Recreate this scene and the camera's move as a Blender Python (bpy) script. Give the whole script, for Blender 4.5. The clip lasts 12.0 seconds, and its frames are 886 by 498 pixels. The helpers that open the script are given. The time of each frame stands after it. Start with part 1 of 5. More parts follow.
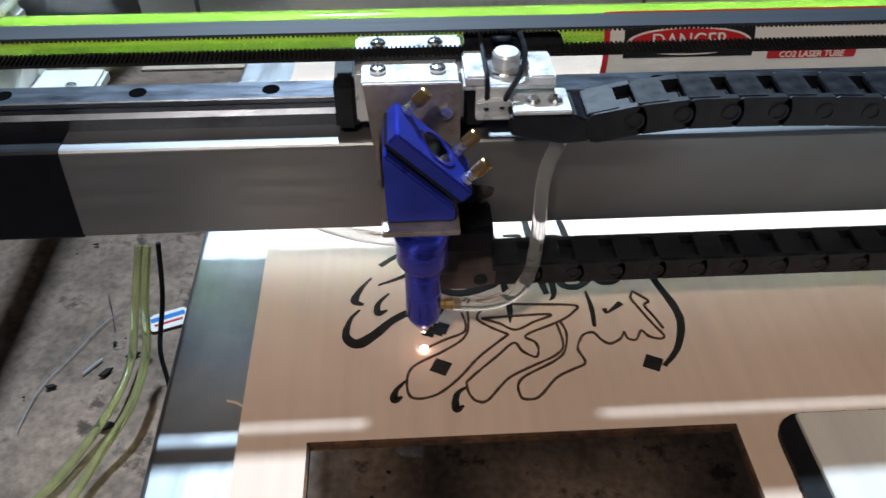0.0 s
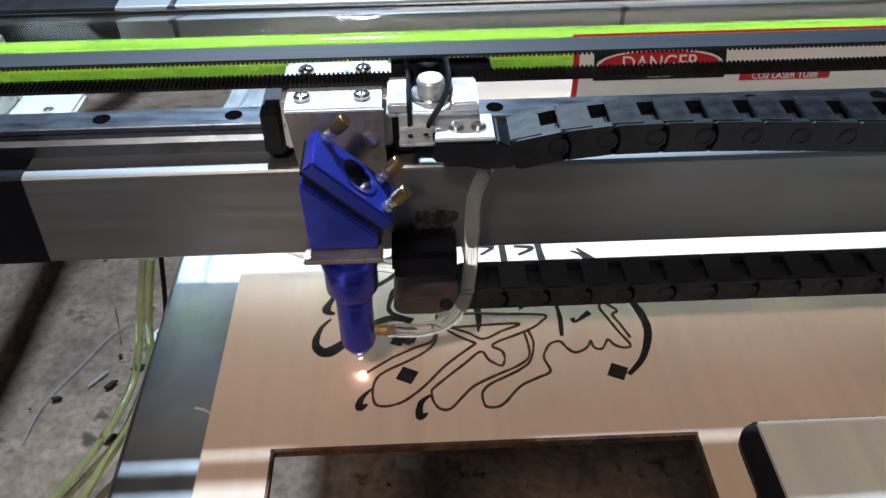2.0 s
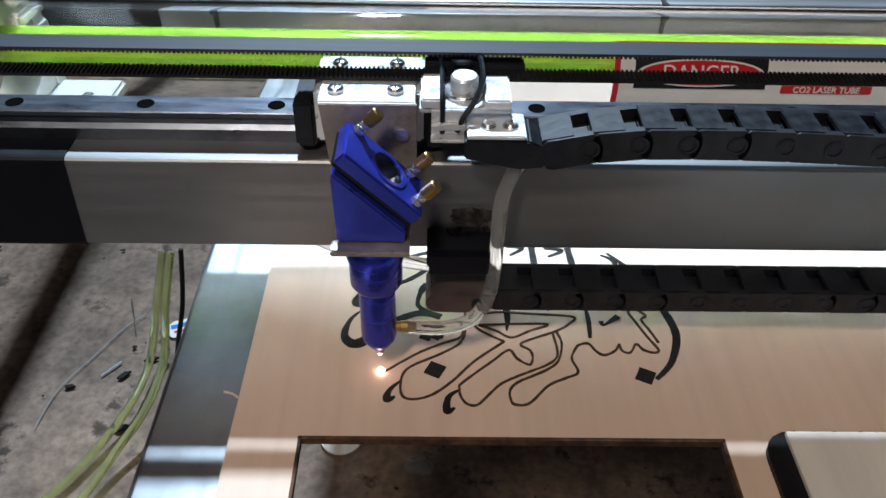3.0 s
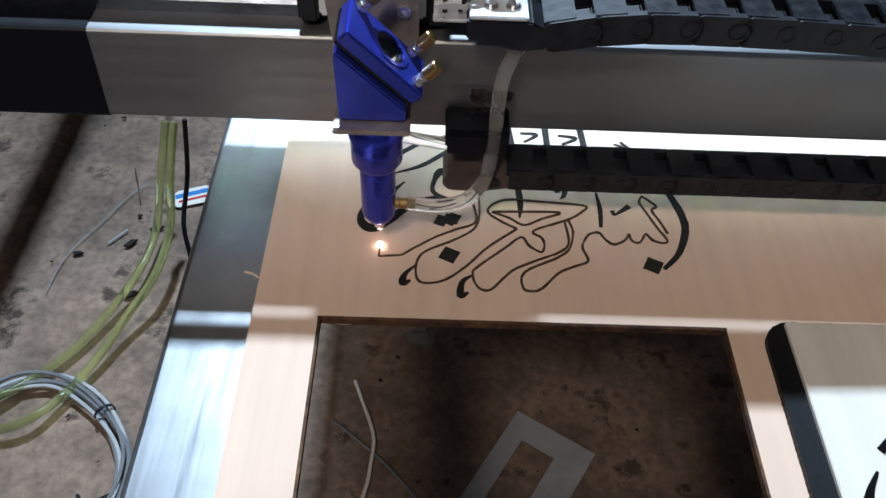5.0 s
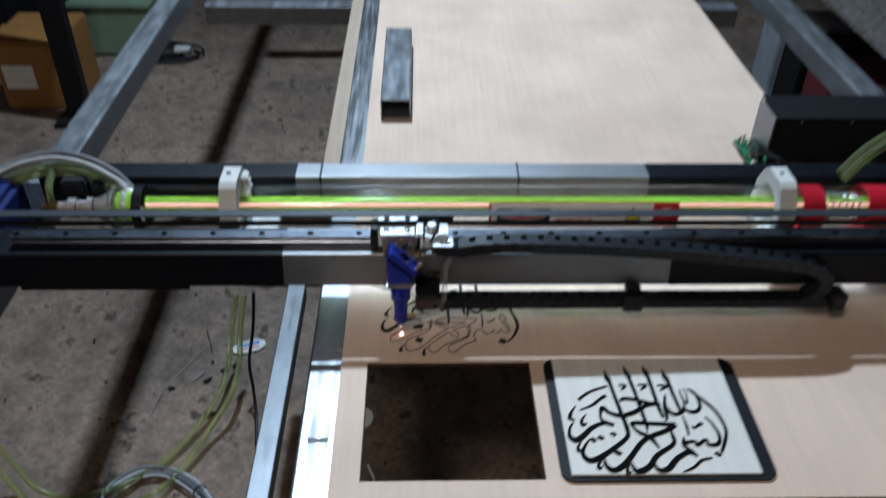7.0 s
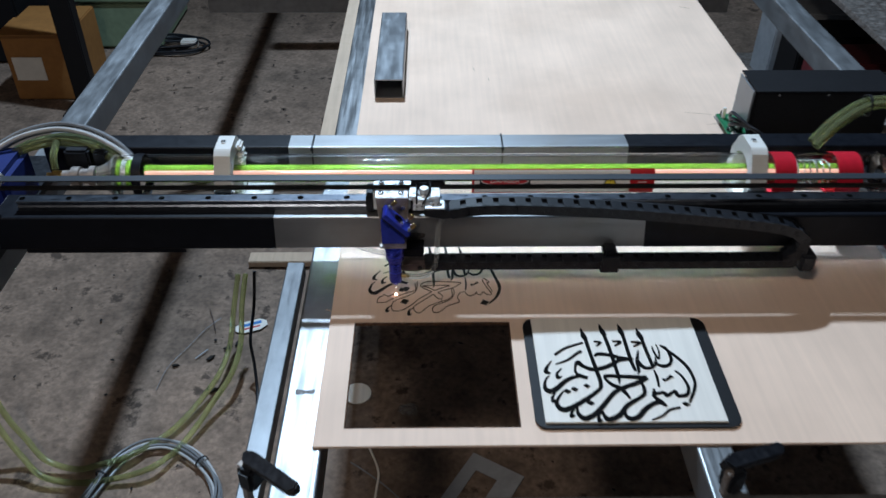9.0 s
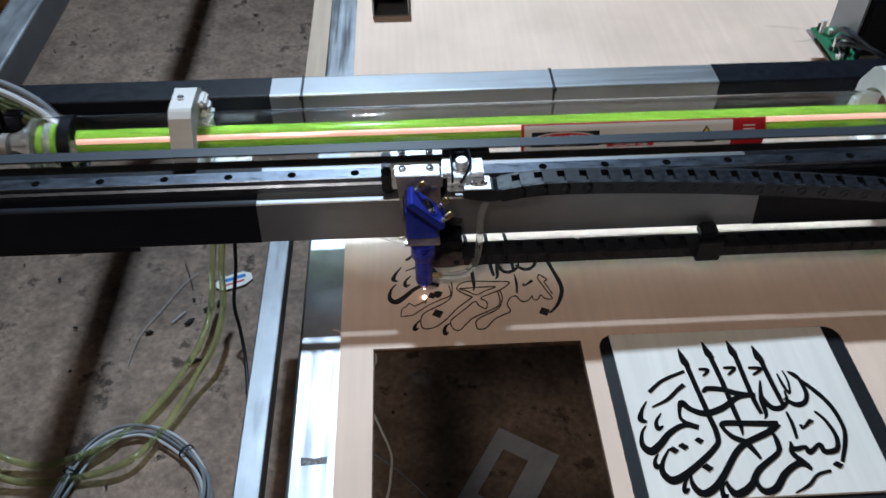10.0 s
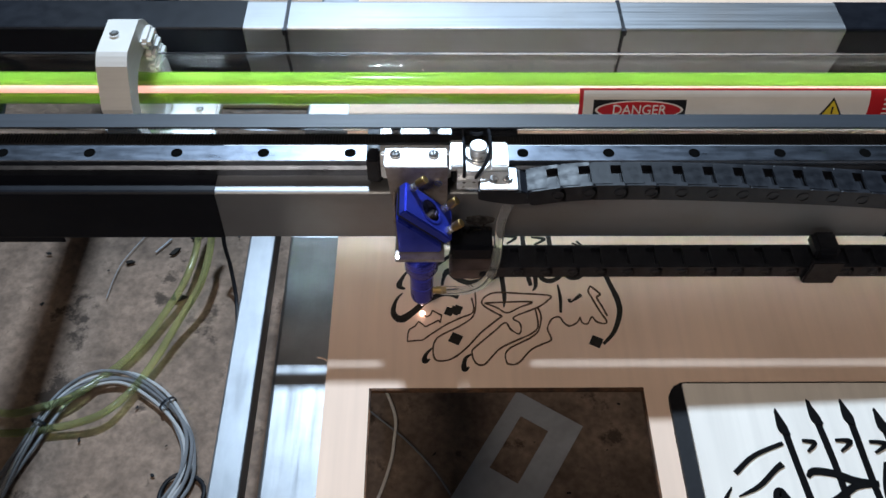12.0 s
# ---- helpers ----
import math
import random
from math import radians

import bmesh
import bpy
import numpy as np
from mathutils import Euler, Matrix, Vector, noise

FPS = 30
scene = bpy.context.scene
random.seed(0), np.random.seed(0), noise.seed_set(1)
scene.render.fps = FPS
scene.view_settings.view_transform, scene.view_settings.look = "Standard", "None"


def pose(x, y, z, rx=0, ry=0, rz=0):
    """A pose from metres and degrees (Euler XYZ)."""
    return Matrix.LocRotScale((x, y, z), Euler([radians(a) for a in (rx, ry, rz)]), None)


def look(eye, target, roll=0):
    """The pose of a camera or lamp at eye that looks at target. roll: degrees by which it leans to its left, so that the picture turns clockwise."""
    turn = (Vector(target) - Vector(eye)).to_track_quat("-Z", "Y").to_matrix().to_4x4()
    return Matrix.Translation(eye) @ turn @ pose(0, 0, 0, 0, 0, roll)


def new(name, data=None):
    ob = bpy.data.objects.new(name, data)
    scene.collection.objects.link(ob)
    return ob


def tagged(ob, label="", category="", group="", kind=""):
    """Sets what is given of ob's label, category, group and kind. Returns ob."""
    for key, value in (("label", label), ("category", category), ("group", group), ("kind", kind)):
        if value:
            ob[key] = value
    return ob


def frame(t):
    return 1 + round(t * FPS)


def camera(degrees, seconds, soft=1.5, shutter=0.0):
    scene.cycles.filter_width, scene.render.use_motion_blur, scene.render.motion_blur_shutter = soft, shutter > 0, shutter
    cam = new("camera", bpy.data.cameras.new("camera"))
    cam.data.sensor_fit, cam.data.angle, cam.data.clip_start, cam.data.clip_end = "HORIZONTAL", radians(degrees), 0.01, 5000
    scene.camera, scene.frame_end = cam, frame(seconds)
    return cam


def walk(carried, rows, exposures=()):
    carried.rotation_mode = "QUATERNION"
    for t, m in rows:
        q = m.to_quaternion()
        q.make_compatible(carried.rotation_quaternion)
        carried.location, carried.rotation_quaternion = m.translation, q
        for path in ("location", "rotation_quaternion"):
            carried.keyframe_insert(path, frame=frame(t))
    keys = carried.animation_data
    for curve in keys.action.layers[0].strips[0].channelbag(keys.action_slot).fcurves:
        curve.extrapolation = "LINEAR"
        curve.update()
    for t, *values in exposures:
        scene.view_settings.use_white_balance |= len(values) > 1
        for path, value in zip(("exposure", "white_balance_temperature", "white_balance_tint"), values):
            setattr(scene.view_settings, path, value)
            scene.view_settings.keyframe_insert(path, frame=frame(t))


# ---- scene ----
cam = camera(56.70, 12.0, soft=1.5, shutter=0.4)
# seconds; metres; yaw, pitch and roll in degrees
ROWS = [
    (0.0, -0.0153, -0.2661, 1.0288, -3.25, -41.37, -0.23),
    (0.5, 0.0034, -0.2760, 1.0296, -2.86, -41.09, 0.23),
    (1.0, 0.0128, -0.2761, 1.0329, -2.70, -40.78, 0.94),
    (1.5, 0.0073, -0.2731, 1.0331, -2.64, -40.51, 1.29),
    (2.0, 0.0100, -0.2735, 1.0309, -2.39, -40.35, 0.62),
    (2.5, 0.0061, -0.2759, 1.0310, -2.08, -40.42, 0.11),
    (2.7, 0.0031, -0.2802, 1.0259, -1.11, -39.59, -0.35),
    (4.3, -0.0142, -0.2717, 1.0355, 0.79, -43.18, -1.97),
    (4.5, -0.0129, -0.2728, 1.0368, 0.92, -46.02, -1.47),
    (5.0, -0.0110, -0.2787, 1.0364, 0.67, -48.59, -1.97),
    (5.5, -0.0110, -0.2872, 1.0403, 0.23, -47.87, -2.22),
    (6.0, -0.0139, -0.3842, 1.1378, -3.68, -48.32, -2.20),
    (6.2, -0.0459, -0.4818, 1.1991, -3.95, -48.63, -5.73),
    (6.5, -0.0440, -0.6091, 1.3272, -5.18, -46.26, -3.88),
    (6.8, -0.0218, -0.7014, 1.3900, -2.90, -41.00, -2.39),
    (7.0, 0.0020, -0.7629, 1.4332, -1.32, -36.89, -0.85),
    (7.2, 0.0225, -0.8223, 1.4608, -0.53, -34.10, -1.46),
    (8.8, 0.0329, -0.8617, 1.4414, -1.37, -36.39, -0.66),
    (9.0, 0.0355, -0.8268, 1.4253, -0.81, -36.97, -0.28),
    (9.2, 0.0306, -0.7515, 1.4090, -0.22, -37.42, -0.51),
    (9.5, 0.0153, -0.6640, 1.3970, -0.77, -39.42, 0.45),
    (9.7, -0.0173, -0.6129, 1.3689, -1.78, -41.57, 0.00),
    (10.0, -0.0190, -0.5341, 1.3319, -2.87, -44.55, 0.24),
    (10.2, -0.0212, -0.4983, 1.3203, -3.43, -45.89, 0.17),
    (10.5, 0.0027, -0.4466, 1.3088, -1.34, -46.57, 0.25),
    (10.8, 0.0187, -0.4024, 1.2763, -0.99, -47.54, -0.37),
    (11.0, 0.0268, -0.3760, 1.2707, 1.21, -49.68, -0.90),
    (11.2, 0.0166, -0.3557, 1.2613, 1.20, -51.23, -0.12),
    (11.5, -0.0043, -0.3336, 1.2540, 0.62, -52.49, -0.12),
    (12.0, -0.0174, -0.3215, 1.2481, -0.51, -52.61, -0.54),
]
# seconds, stops, kelvin, tint
EXPOSURES = [(0.0, 0.34, 6350, 10), (2.5, 0.34, 6350, 10), (4.5, 0.32, 6250, 10), (5.5, 0.2, 6150, 10), (6.0, 0.06, 6050, 9), (6.5, -0.28, 6050, 9), (7.0, -0.42, 6150, 9), (9.0, -0.24, 6100, 9), (10.0, -0.28, 6250, 10), (10.5, -0.26, 6300, 10), (11.5, -0.04, 6350, 11), (12.0, 0.0, 6350, 11)]
walk(cam, [(t, pose(x, y, z, 90 + pitch, roll, yaw)) for t, x, y, z, yaw, pitch, roll in ROWS], EXPOSURES)

# ---- light: a small flood lamp over the far side of the machine and a weaker globe behind the viewer, in a closed workshop at night ----
LAMP = Vector((-0.2, 1.63, 3.0))
world = bpy.data.worlds.new("night")
scene.world = world
world.use_nodes = True
world.node_tree.nodes["Background"].inputs["Color"].default_value = (0.5, 0.6, 0.8, 1)
world.node_tree.nodes["Background"].inputs["Strength"].default_value = 0.02
AIM = Vector((0.05, 0.1, 0.6))
flood_light = bpy.data.lights.new("flood_light", "AREA")
flood_light.shape, flood_light.size, flood_light.size_y = "RECTANGLE", 0.14, 0.09
flood_light.energy, flood_light.color = 106.0, (0.64, 0.82, 1.0)
lamp_ob = new("flood_light", flood_light)
lamp_ob.matrix_world = look(LAMP, AIM)
GLOBE = Vector((-0.40, -1.10, 2.35))
globe_light = bpy.data.lights.new("globe_light", "POINT")
globe_light.energy, globe_light.shadow_soft_size, globe_light.color = 49.0, 0.12, (1.0, 0.86, 0.72)
globe_ob = new("globe_light", globe_light)
globe_ob.location = GLOBE


# ---- materials ----
def material(name, base, rough=0.5, metal=0.0, grain=0.0, scale=(40, 40, 40), blotch=0.0, blotch_scale=4.0, bump=0.0, dirt=None, dirt_amount=0.0, dirt_scale=6.0, pieces=0.0, emit=None, emit_strength=0.0, transmission=0.0, ior=1.45, coat=0.0, spread=0.0, stain_from=0.5, stain_soft=0.16, patchy=0.0):
    """A surface with fine grain, broad blotches, stains and a little relief."""
    m = bpy.data.materials.new(name)
    m.use_nodes = True
    nt = m.node_tree
    n, link = nt.nodes, nt.links.new
    bsdf = n["Principled BSDF"]
    bsdf.inputs["Base Color"].default_value = (*base, 1)
    bsdf.inputs["Roughness"].default_value = rough
    bsdf.inputs["Metallic"].default_value = metal
    bsdf.inputs["IOR"].default_value = ior
    bsdf.inputs["Transmission Weight"].default_value = transmission
    bsdf.inputs["Coat Weight"].default_value = coat
    if emit:
        bsdf.inputs["Emission Color"].default_value = (*emit, 1)
        bsdf.inputs["Emission Strength"].default_value = emit_strength
    coord = n.new("ShaderNodeTexCoord")
    mapping = n.new("ShaderNodeMapping")
    mapping.inputs["Scale"].default_value = scale
    link(coord.outputs["Object"], mapping.inputs["Vector"])
    fine = n.new("ShaderNodeTexNoise")
    fine.inputs["Scale"].default_value, fine.inputs["Detail"].default_value = 1.0, 6.0
    link(mapping.outputs["Vector"], fine.inputs["Vector"])
    colour = None

    def shade(factor, low, high, before):
        ramp = n.new("ShaderNodeMapRange")
        ramp.inputs["From Min"].default_value, ramp.inputs["From Max"].default_value = 0.3, 0.7
        ramp.inputs["To Min"].default_value, ramp.inputs["To Max"].default_value = low, high
        link(factor, ramp.inputs["Value"])
        mix = n.new("ShaderNodeVectorMath")
        mix.operation = "SCALE"
        if before is None:
            mix.inputs[0].default_value = base
        else:
            link(before, mix.inputs[0])
        link(ramp.outputs["Result"], mix.inputs["Scale"])
        return mix.outputs["Vector"]

    if grain:
        colour = shade(fine.outputs["Fac"], 1 - grain, 1 + grain, colour)
    if blotch:
        broad = n.new("ShaderNodeTexNoise")
        broad.inputs["Scale"].default_value, broad.inputs["Detail"].default_value = blotch_scale, 4.0
        link(coord.outputs["Object"], broad.inputs["Vector"])
        colour = shade(broad.outputs["Fac"], 1 - blotch, 1 + blotch, colour)
    if patchy:
        wide = n.new("ShaderNodeTexNoise")
        wide.inputs["Scale"].default_value, wide.inputs["Detail"].default_value = 1.6, 3.0
        link(coord.outputs["Object"], wide.inputs["Vector"])
        colour = shade(wide.outputs["Fac"], 1 - patchy, 1 + patchy, colour)
    if pieces:
        info = n.new("ShaderNodeObjectInfo")
        colour = shade(info.outputs["Random"], 1 - pieces, 1 + pieces, colour)
    if dirt:
        stain = n.new("ShaderNodeTexNoise")
        stain.inputs["Scale"].default_value, stain.inputs["Detail"].default_value = dirt_scale, 7.0
        stain.inputs["Roughness"].default_value = 0.65
        link(coord.outputs["Object"], stain.inputs["Vector"])
        ramp = n.new("ShaderNodeMapRange")
        ramp.inputs["From Min"].default_value, ramp.inputs["From Max"].default_value = stain_from, stain_from + stain_soft
        ramp.inputs["To Max"].default_value = dirt_amount
        link(stain.outputs["Fac"], ramp.inputs["Value"])
        mix = n.new("ShaderNodeMix")
        mix.data_type = "RGBA"
        link(ramp.outputs["Result"], mix.inputs["Factor"])
        if colour is None:
            mix.inputs["A"].default_value = (*base, 1)
        else:
            link(colour, mix.inputs["A"])
        mix.inputs["B"].default_value = (*dirt, 1)
        colour = mix.outputs["Result"]
    if colour is not None:
        link(colour, bsdf.inputs["Base Color"])
    if spread:
        rr = n.new("ShaderNodeMapRange")
        rr.inputs["From Min"].default_value, rr.inputs["From Max"].default_value = 0.3, 0.7
        rr.inputs["To Min"].default_value, rr.inputs["To Max"].default_value = max(0.02, rough - spread), rough + spread
        link(fine.outputs["Fac"], rr.inputs["Value"])
        link(rr.outputs["Result"], bsdf.inputs["Roughness"])
    if bump:
        relief = n.new("ShaderNodeBump")
        relief.inputs["Strength"].default_value, relief.inputs["Distance"].default_value = bump, 0.002
        link(fine.outputs["Fac"], relief.inputs["Height"])
        link(relief.outputs["Normal"], bsdf.inputs["Normal"])
    return m


ALU = material("brushed_aluminium", (0.29, 0.295, 0.305), 0.48, 0.85, 0.07, (5, 300, 200), 0.12, 9, 0.06, (0.25, 0.23, 0.215), 0.4, 14, spread=0.12)
GALV = material("galvanised_steel", (0.285, 0.295, 0.31), 0.44, 0.75, 0.12, (70, 14, 70), 0.09, 22, 0.05, (0.17, 0.17, 0.17), 0.22, 9, spread=0.1)
SCUFFED = material("scuffed_galvanised_steel", (0.30, 0.305, 0.315), 0.42, 0.88, 0.09, (160, 8, 120), 0.12, 30, 0.05, (0.2, 0.205, 0.21), 0.4, 24, spread=0.14, patchy=0.1)
STEEL = material("bare_steel_plate", (0.37, 0.33, 0.305), 0.5, 0.65, 0.16, (60, 60, 60), 0.2, 60, 0.08, (0.15, 0.10, 0.075), 0.65, 70, spread=0.1)
SOOTY = material("sooty_plate", (0.10, 0.073, 0.070), 0.5, 0.2, 0.2, (90, 90, 90), 0.2, 40, 0.1)
SMUDGE = material("thin_soot_film", (0.075, 0.066, 0.064), 0.55, 0.5, 0.5, (300, 300, 300), 0.5, 120, 0.05, (0.2, 0.19, 0.185), 0.8, 160)
ZINC = material("bright_zinc_plate", (0.80, 0.83, 0.86), 0.34, 0.45, 0.06, (120, 120, 120), 0.08, 60, 0.06, (0.45, 0.4, 0.36), 0.3, 90, spread=0.1)
CHROME = material("bright_plated_steel", (0.82, 0.83, 0.84), 0.22, 0.9, 0.05, (120, 120, 120), 0.05, 80, spread=0.08)
RAIL = material("ground_rail_steel", (0.135, 0.15, 0.18), 0.32, 0.95, 0.07, (60, 300, 300), 0.16, 40, 0.05, (0.06, 0.065, 0.075), 0.45, 90, spread=0.05)
BLACK = material("black_plastic", (0.009, 0.0105, 0.015), 0.46, 0.0, 0.25, (160, 160, 160), 0.2, 18, 0.1, (0.04, 0.042, 0.05), 0.3, 60, ior=1.4, spread=0.1)
TAPE = material("black_cloth_tape", (0.004, 0.005, 0.009), 0.46, 0.0, 0.12, (90, 90, 90), 0.15, 12, 0.03, (0.012, 0.014, 0.02), 0.3, 30, ior=1.3, spread=0.05)
BELT = material("black_rubber_belt", (0.016, 0.0165, 0.018), 0.5, 0.0, 0.2, (80, 300, 300), 0.2, 10, 0.05, (0.06, 0.06, 0.06), 0.2, 40, ior=1.3)
BELT_BACK = material("worn_grey_belt_back", (0.034, 0.040, 0.050), 0.45, 0.0, 0.12, (12, 300, 300), 0.12, 12, 0.05, ior=1.45)
WHITE = material("white_printed_plastic", (0.72, 0.71, 0.68), 0.5, 0.0, 0.03, (40, 40, 600), 0.06, 30, 0.05)
BLUE = material("blue_anodised_aluminium", (0.035, 0.055, 0.46), 0.33, 0.45, 0.1, (120, 120, 120), 0.1, 50, 0.05, spread=0.06)
BLUE_METAL = material("polished_blue_anodising", (0.05, 0.07, 0.62), 0.24, 0.8, 0.08, (20, 20, 500), 0.08, 60, 0.03, spread=0.05)
BLUE_PLASTIC = material("blue_printed_plastic", (0.008, 0.02, 0.14), 0.5, 0.0, 0.1, (30, 30, 600), 0.1, 20, 0.1)
BRASS = material("brass", (0.5, 0.33, 0.13), 0.32, 0.95, 0.12, (200, 200, 200))
MIRROR = material("dark_mirror", (0.05, 0.06, 0.17), 0.16, 1.0)
PALE_BORE = material("pale_bore_glass", (0.62, 0.60, 0.30), 0.2, 0.0, 0.05, (9, 60, 60), 0.08, 6, transmission=0.5)
PLY = material("pale_plywood", (0.81, 0.60, 0.465), 0.6, 0.0, 0.045, (120, 5, 60), 0.08, 7, 0.08, (0.64, 0.45, 0.33), 0.45, 2.2, patchy=0.06)
PLY_DULL = material("brown_plywood_offcut", (0.5, 0.38, 0.28), 0.7, 0.0, 0.1, (100, 6, 60), 0.1, 8, 0.08, (0.3, 0.22, 0.15), 0.4, 8)
CHAR = material("charred_wood", (0.012, 0.009, 0.007), 0.8, 0.0, 0.4, (400, 400, 400), 0.3, 60, 0.3)
SCORCH = material("scorched_line", (0.07, 0.038, 0.020), 0.8, 0.0, 0.4, (500, 500, 500), 0.3, 90, 0.3)
BURNT_EDGE = material("burnt_brown_edge", (0.10, 0.048, 0.024), 0.8, 0.0, 0.5, (240, 240, 240), 0.5, 40, 0.3, (0.015, 0.010, 0.008), 0.8, 50)
PANEL = material("white_faced_panel", (0.82, 0.77, 0.7), 0.6, 0.0, 0.05, (160, 6, 60), 0.04, 9, 0.05)
PAINT_BLACK = material("black_paint", (0.008, 0.008, 0.010), 0.55, 0.0, 0.2, (200, 200, 200), 0.1, 30, 0.1, ior=1.35)
FLOOR = material("dirty_concrete", (0.215, 0.153, 0.115), 0.85, 0.0, 0.28, (80, 80, 80), 0.32, 13.0, 0.9, (0.035, 0.024, 0.018), 0.85, 13.0, stain_from=0.575, stain_soft=0.07, patchy=0.34)
ROOF = material("dark_roof_boards", (0.05, 0.048, 0.045), 0.9, 0.0, 0.2, (20, 4, 20), 0.2, 2, 0.1)
WALL = material("dim_plaster", (0.10, 0.10, 0.105), 0.9, 0.0, 0.05, (20, 20, 20), 0.1, 1.5, 0.1)
HOSE_GREEN = material("green_tinted_hose", (0.70, 0.77, 0.40), 0.14, 0.0, 0.1, (60, 60, 60), 0.15, 9, transmission=0.88, ior=1.25)
HOSE_CLEAR = material("clear_hose", (0.93, 0.93, 0.92), 0.1, 0.0, 0.03, (60, 60, 60), 0.05, 30, transmission=0.9, ior=1.25)
GREY_WIRE = material("grey_cable", (0.2, 0.21, 0.225), 0.4, 0.0, 0.15, (60, 60, 60), 0.15, 20)
PALE_WIRE = material("pale_grey_cable", (0.5, 0.51, 0.52), 0.35, 0.0, 0.1, (60, 60, 60), 0.1, 20)
GLASS = material("laser_glass", (0.97, 0.98, 0.98), 0.0, transmission=1.0, ior=1.45)
COOLANT = material("green_coolant", (0.41, 0.75, 0.09), 0.08, 0.0, 0.05, (9, 60, 60), 0.2, 2.5, transmission=0.68, ior=1.33)
PLASMA = material("pink_discharge", (0.25, 0.12, 0.09), 0.5, emit=(1.0, 0.52, 0.40), emit_strength=1.1)
SPARK = material("laser_spark", (1, 0.8, 0.7), 0.5, emit=(1.0, 0.66, 0.56), emit_strength=11.0)
LABEL = material("off_white_label", (0.78, 0.74, 0.68), 0.4, 0.0, 0.03, (50, 50, 50), 0.04, 20)
RED = material("red_print", (0.5, 0.015, 0.02), 0.4, 0.0, 0.06, (60, 60, 60), 0.06, 20)
RED_TAPE = material("red_tape", (0.55, 0.012, 0.03), 0.4, 0.0, 0.1, (90, 90, 90), 0.1, 30)
YELLOW = material("yellow_print", (0.75, 0.55, 0.03), 0.45)
PCB = material("green_circuit_board", (0.02, 0.16, 0.07), 0.4, 0.0, 0.3, (200, 200, 200))
ORANGE = material("orange_card", (0.33, 0.15, 0.04), 0.7, 0.0, 0.1, (40, 40, 40), 0.1, 6, 0.1)
GREEN_PAINT = material("pale_green_plastic", (0.22, 0.3, 0.2), 0.5, 0.0, 0.1, (40, 40, 40), 0.1, 6)
DARK_RED = material("dark_red_paint", (0.12, 0.02, 0.025), 0.5, 0.0, 0.15, (40, 40, 40), 0.2, 6)
GREY_SHEET = material("grey_plastic_sheet", (0.36, 0.375, 0.40), 0.5, 0.0, 0.06, (60, 60, 60), 0.1, 12, 0.05, (0.2, 0.2, 0.2), 0.3, 14)
INK = material("matt_black_lettering", (0.0045, 0.0045, 0.005), 0.75, 0.0, 0.25, (300, 300, 300), 0.2, 40, 0.05, ior=1.15)
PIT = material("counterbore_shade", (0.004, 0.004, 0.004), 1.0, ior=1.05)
STICKER_BLUE = material("blue_print", (0.03, 0.2, 0.55), 0.4)


# ---- mesh tools ----
def mesh_of(name, bm, mat, smooth=False):
    bmesh.ops.recalc_face_normals(bm, faces=bm.faces[:])
    me = bpy.data.meshes.new(name)
    bm.to_mesh(me)
    bm.free()
    for f in me.polygons:
        f.use_smooth = smooth
    if smooth:
        me.set_sharp_from_angle(angle=radians(38))
    me.materials.append(mat)
    return me


def part(name, bm, mat, parent=None, label="", smooth=False, m=None, kind=""):
    ob = new(name, bm if isinstance(bm, bpy.types.Mesh) else mesh_of(name, bm, mat, smooth))
    if parent:
        ob.parent = parent
    if m is not None:
        ob.matrix_basis = m
    return tagged(ob, label=label, kind=kind)


def thing(name, label, category, at=(0, 0, 0), group="", kind=""):
    ob = new(name)
    ob.empty_display_size = 0.02
    ob.location = at
    return tagged(ob, label, category, group, kind)


def box(x0, x1, y0, y1, z0, z1, bevel=0.0, bm=None):
    own = bmesh.new()
    bmesh.ops.create_cube(own, size=1, matrix=Matrix.LocRotScale(((x0 + x1) / 2, (y0 + y1) / 2, (z0 + z1) / 2), None, (x1 - x0, y1 - y0, z1 - z0)))
    if bevel:
        bmesh.ops.bevel(own, geom=own.edges[:], offset=bevel, segments=2, affect="EDGES")
    return join(bm, own)


def join(bm, own):
    if bm is None:
        return own
    me = bpy.data.meshes.new("tmp")
    own.to_mesh(me)
    own.free()
    bm.from_mesh(me)
    bpy.data.meshes.remove(me)
    return bm


def turned(profile, m=None, n=28, bm=None):
    """A solid of revolution about z from (radius, height) pairs."""
    own = bmesh.new()
    rings = []
    for r, h in profile:
        rings.append([own.verts.new((r * math.cos(2 * math.pi * i / n), r * math.sin(2 * math.pi * i / n), h)) for i in range(n)])
    for a, b in zip(rings, rings[1:]):
        for i in range(n):
            own.faces.new((a[i], a[(i + 1) % n], b[(i + 1) % n], b[i]))
    own.faces.new(rings[0][::-1])
    own.faces.new(rings[-1])
    if m is not None:
        own.transform(m)
    return join(bm, own)


def ring(r_in, r_out, length, m=None, n=40, bm=None):
    """A tube along z, open through."""
    own = bmesh.new()
    loops = [[own.verts.new((r * math.cos(2 * math.pi * i / n), r * math.sin(2 * math.pi * i / n), h)) for i in range(n)] for r, h in ((r_out, 0), (r_out, length), (r_in, length), (r_in, 0))]
    for a, b in zip(loops, loops[1:] + loops[:1]):
        for i in range(n):
            own.faces.new((a[i], a[(i + 1) % n], b[(i + 1) % n], b[i]))
    if m is not None:
        own.transform(m)
    return join(bm, own)


ALONG_X = pose(0, 0, 0, 0, 90, 0)


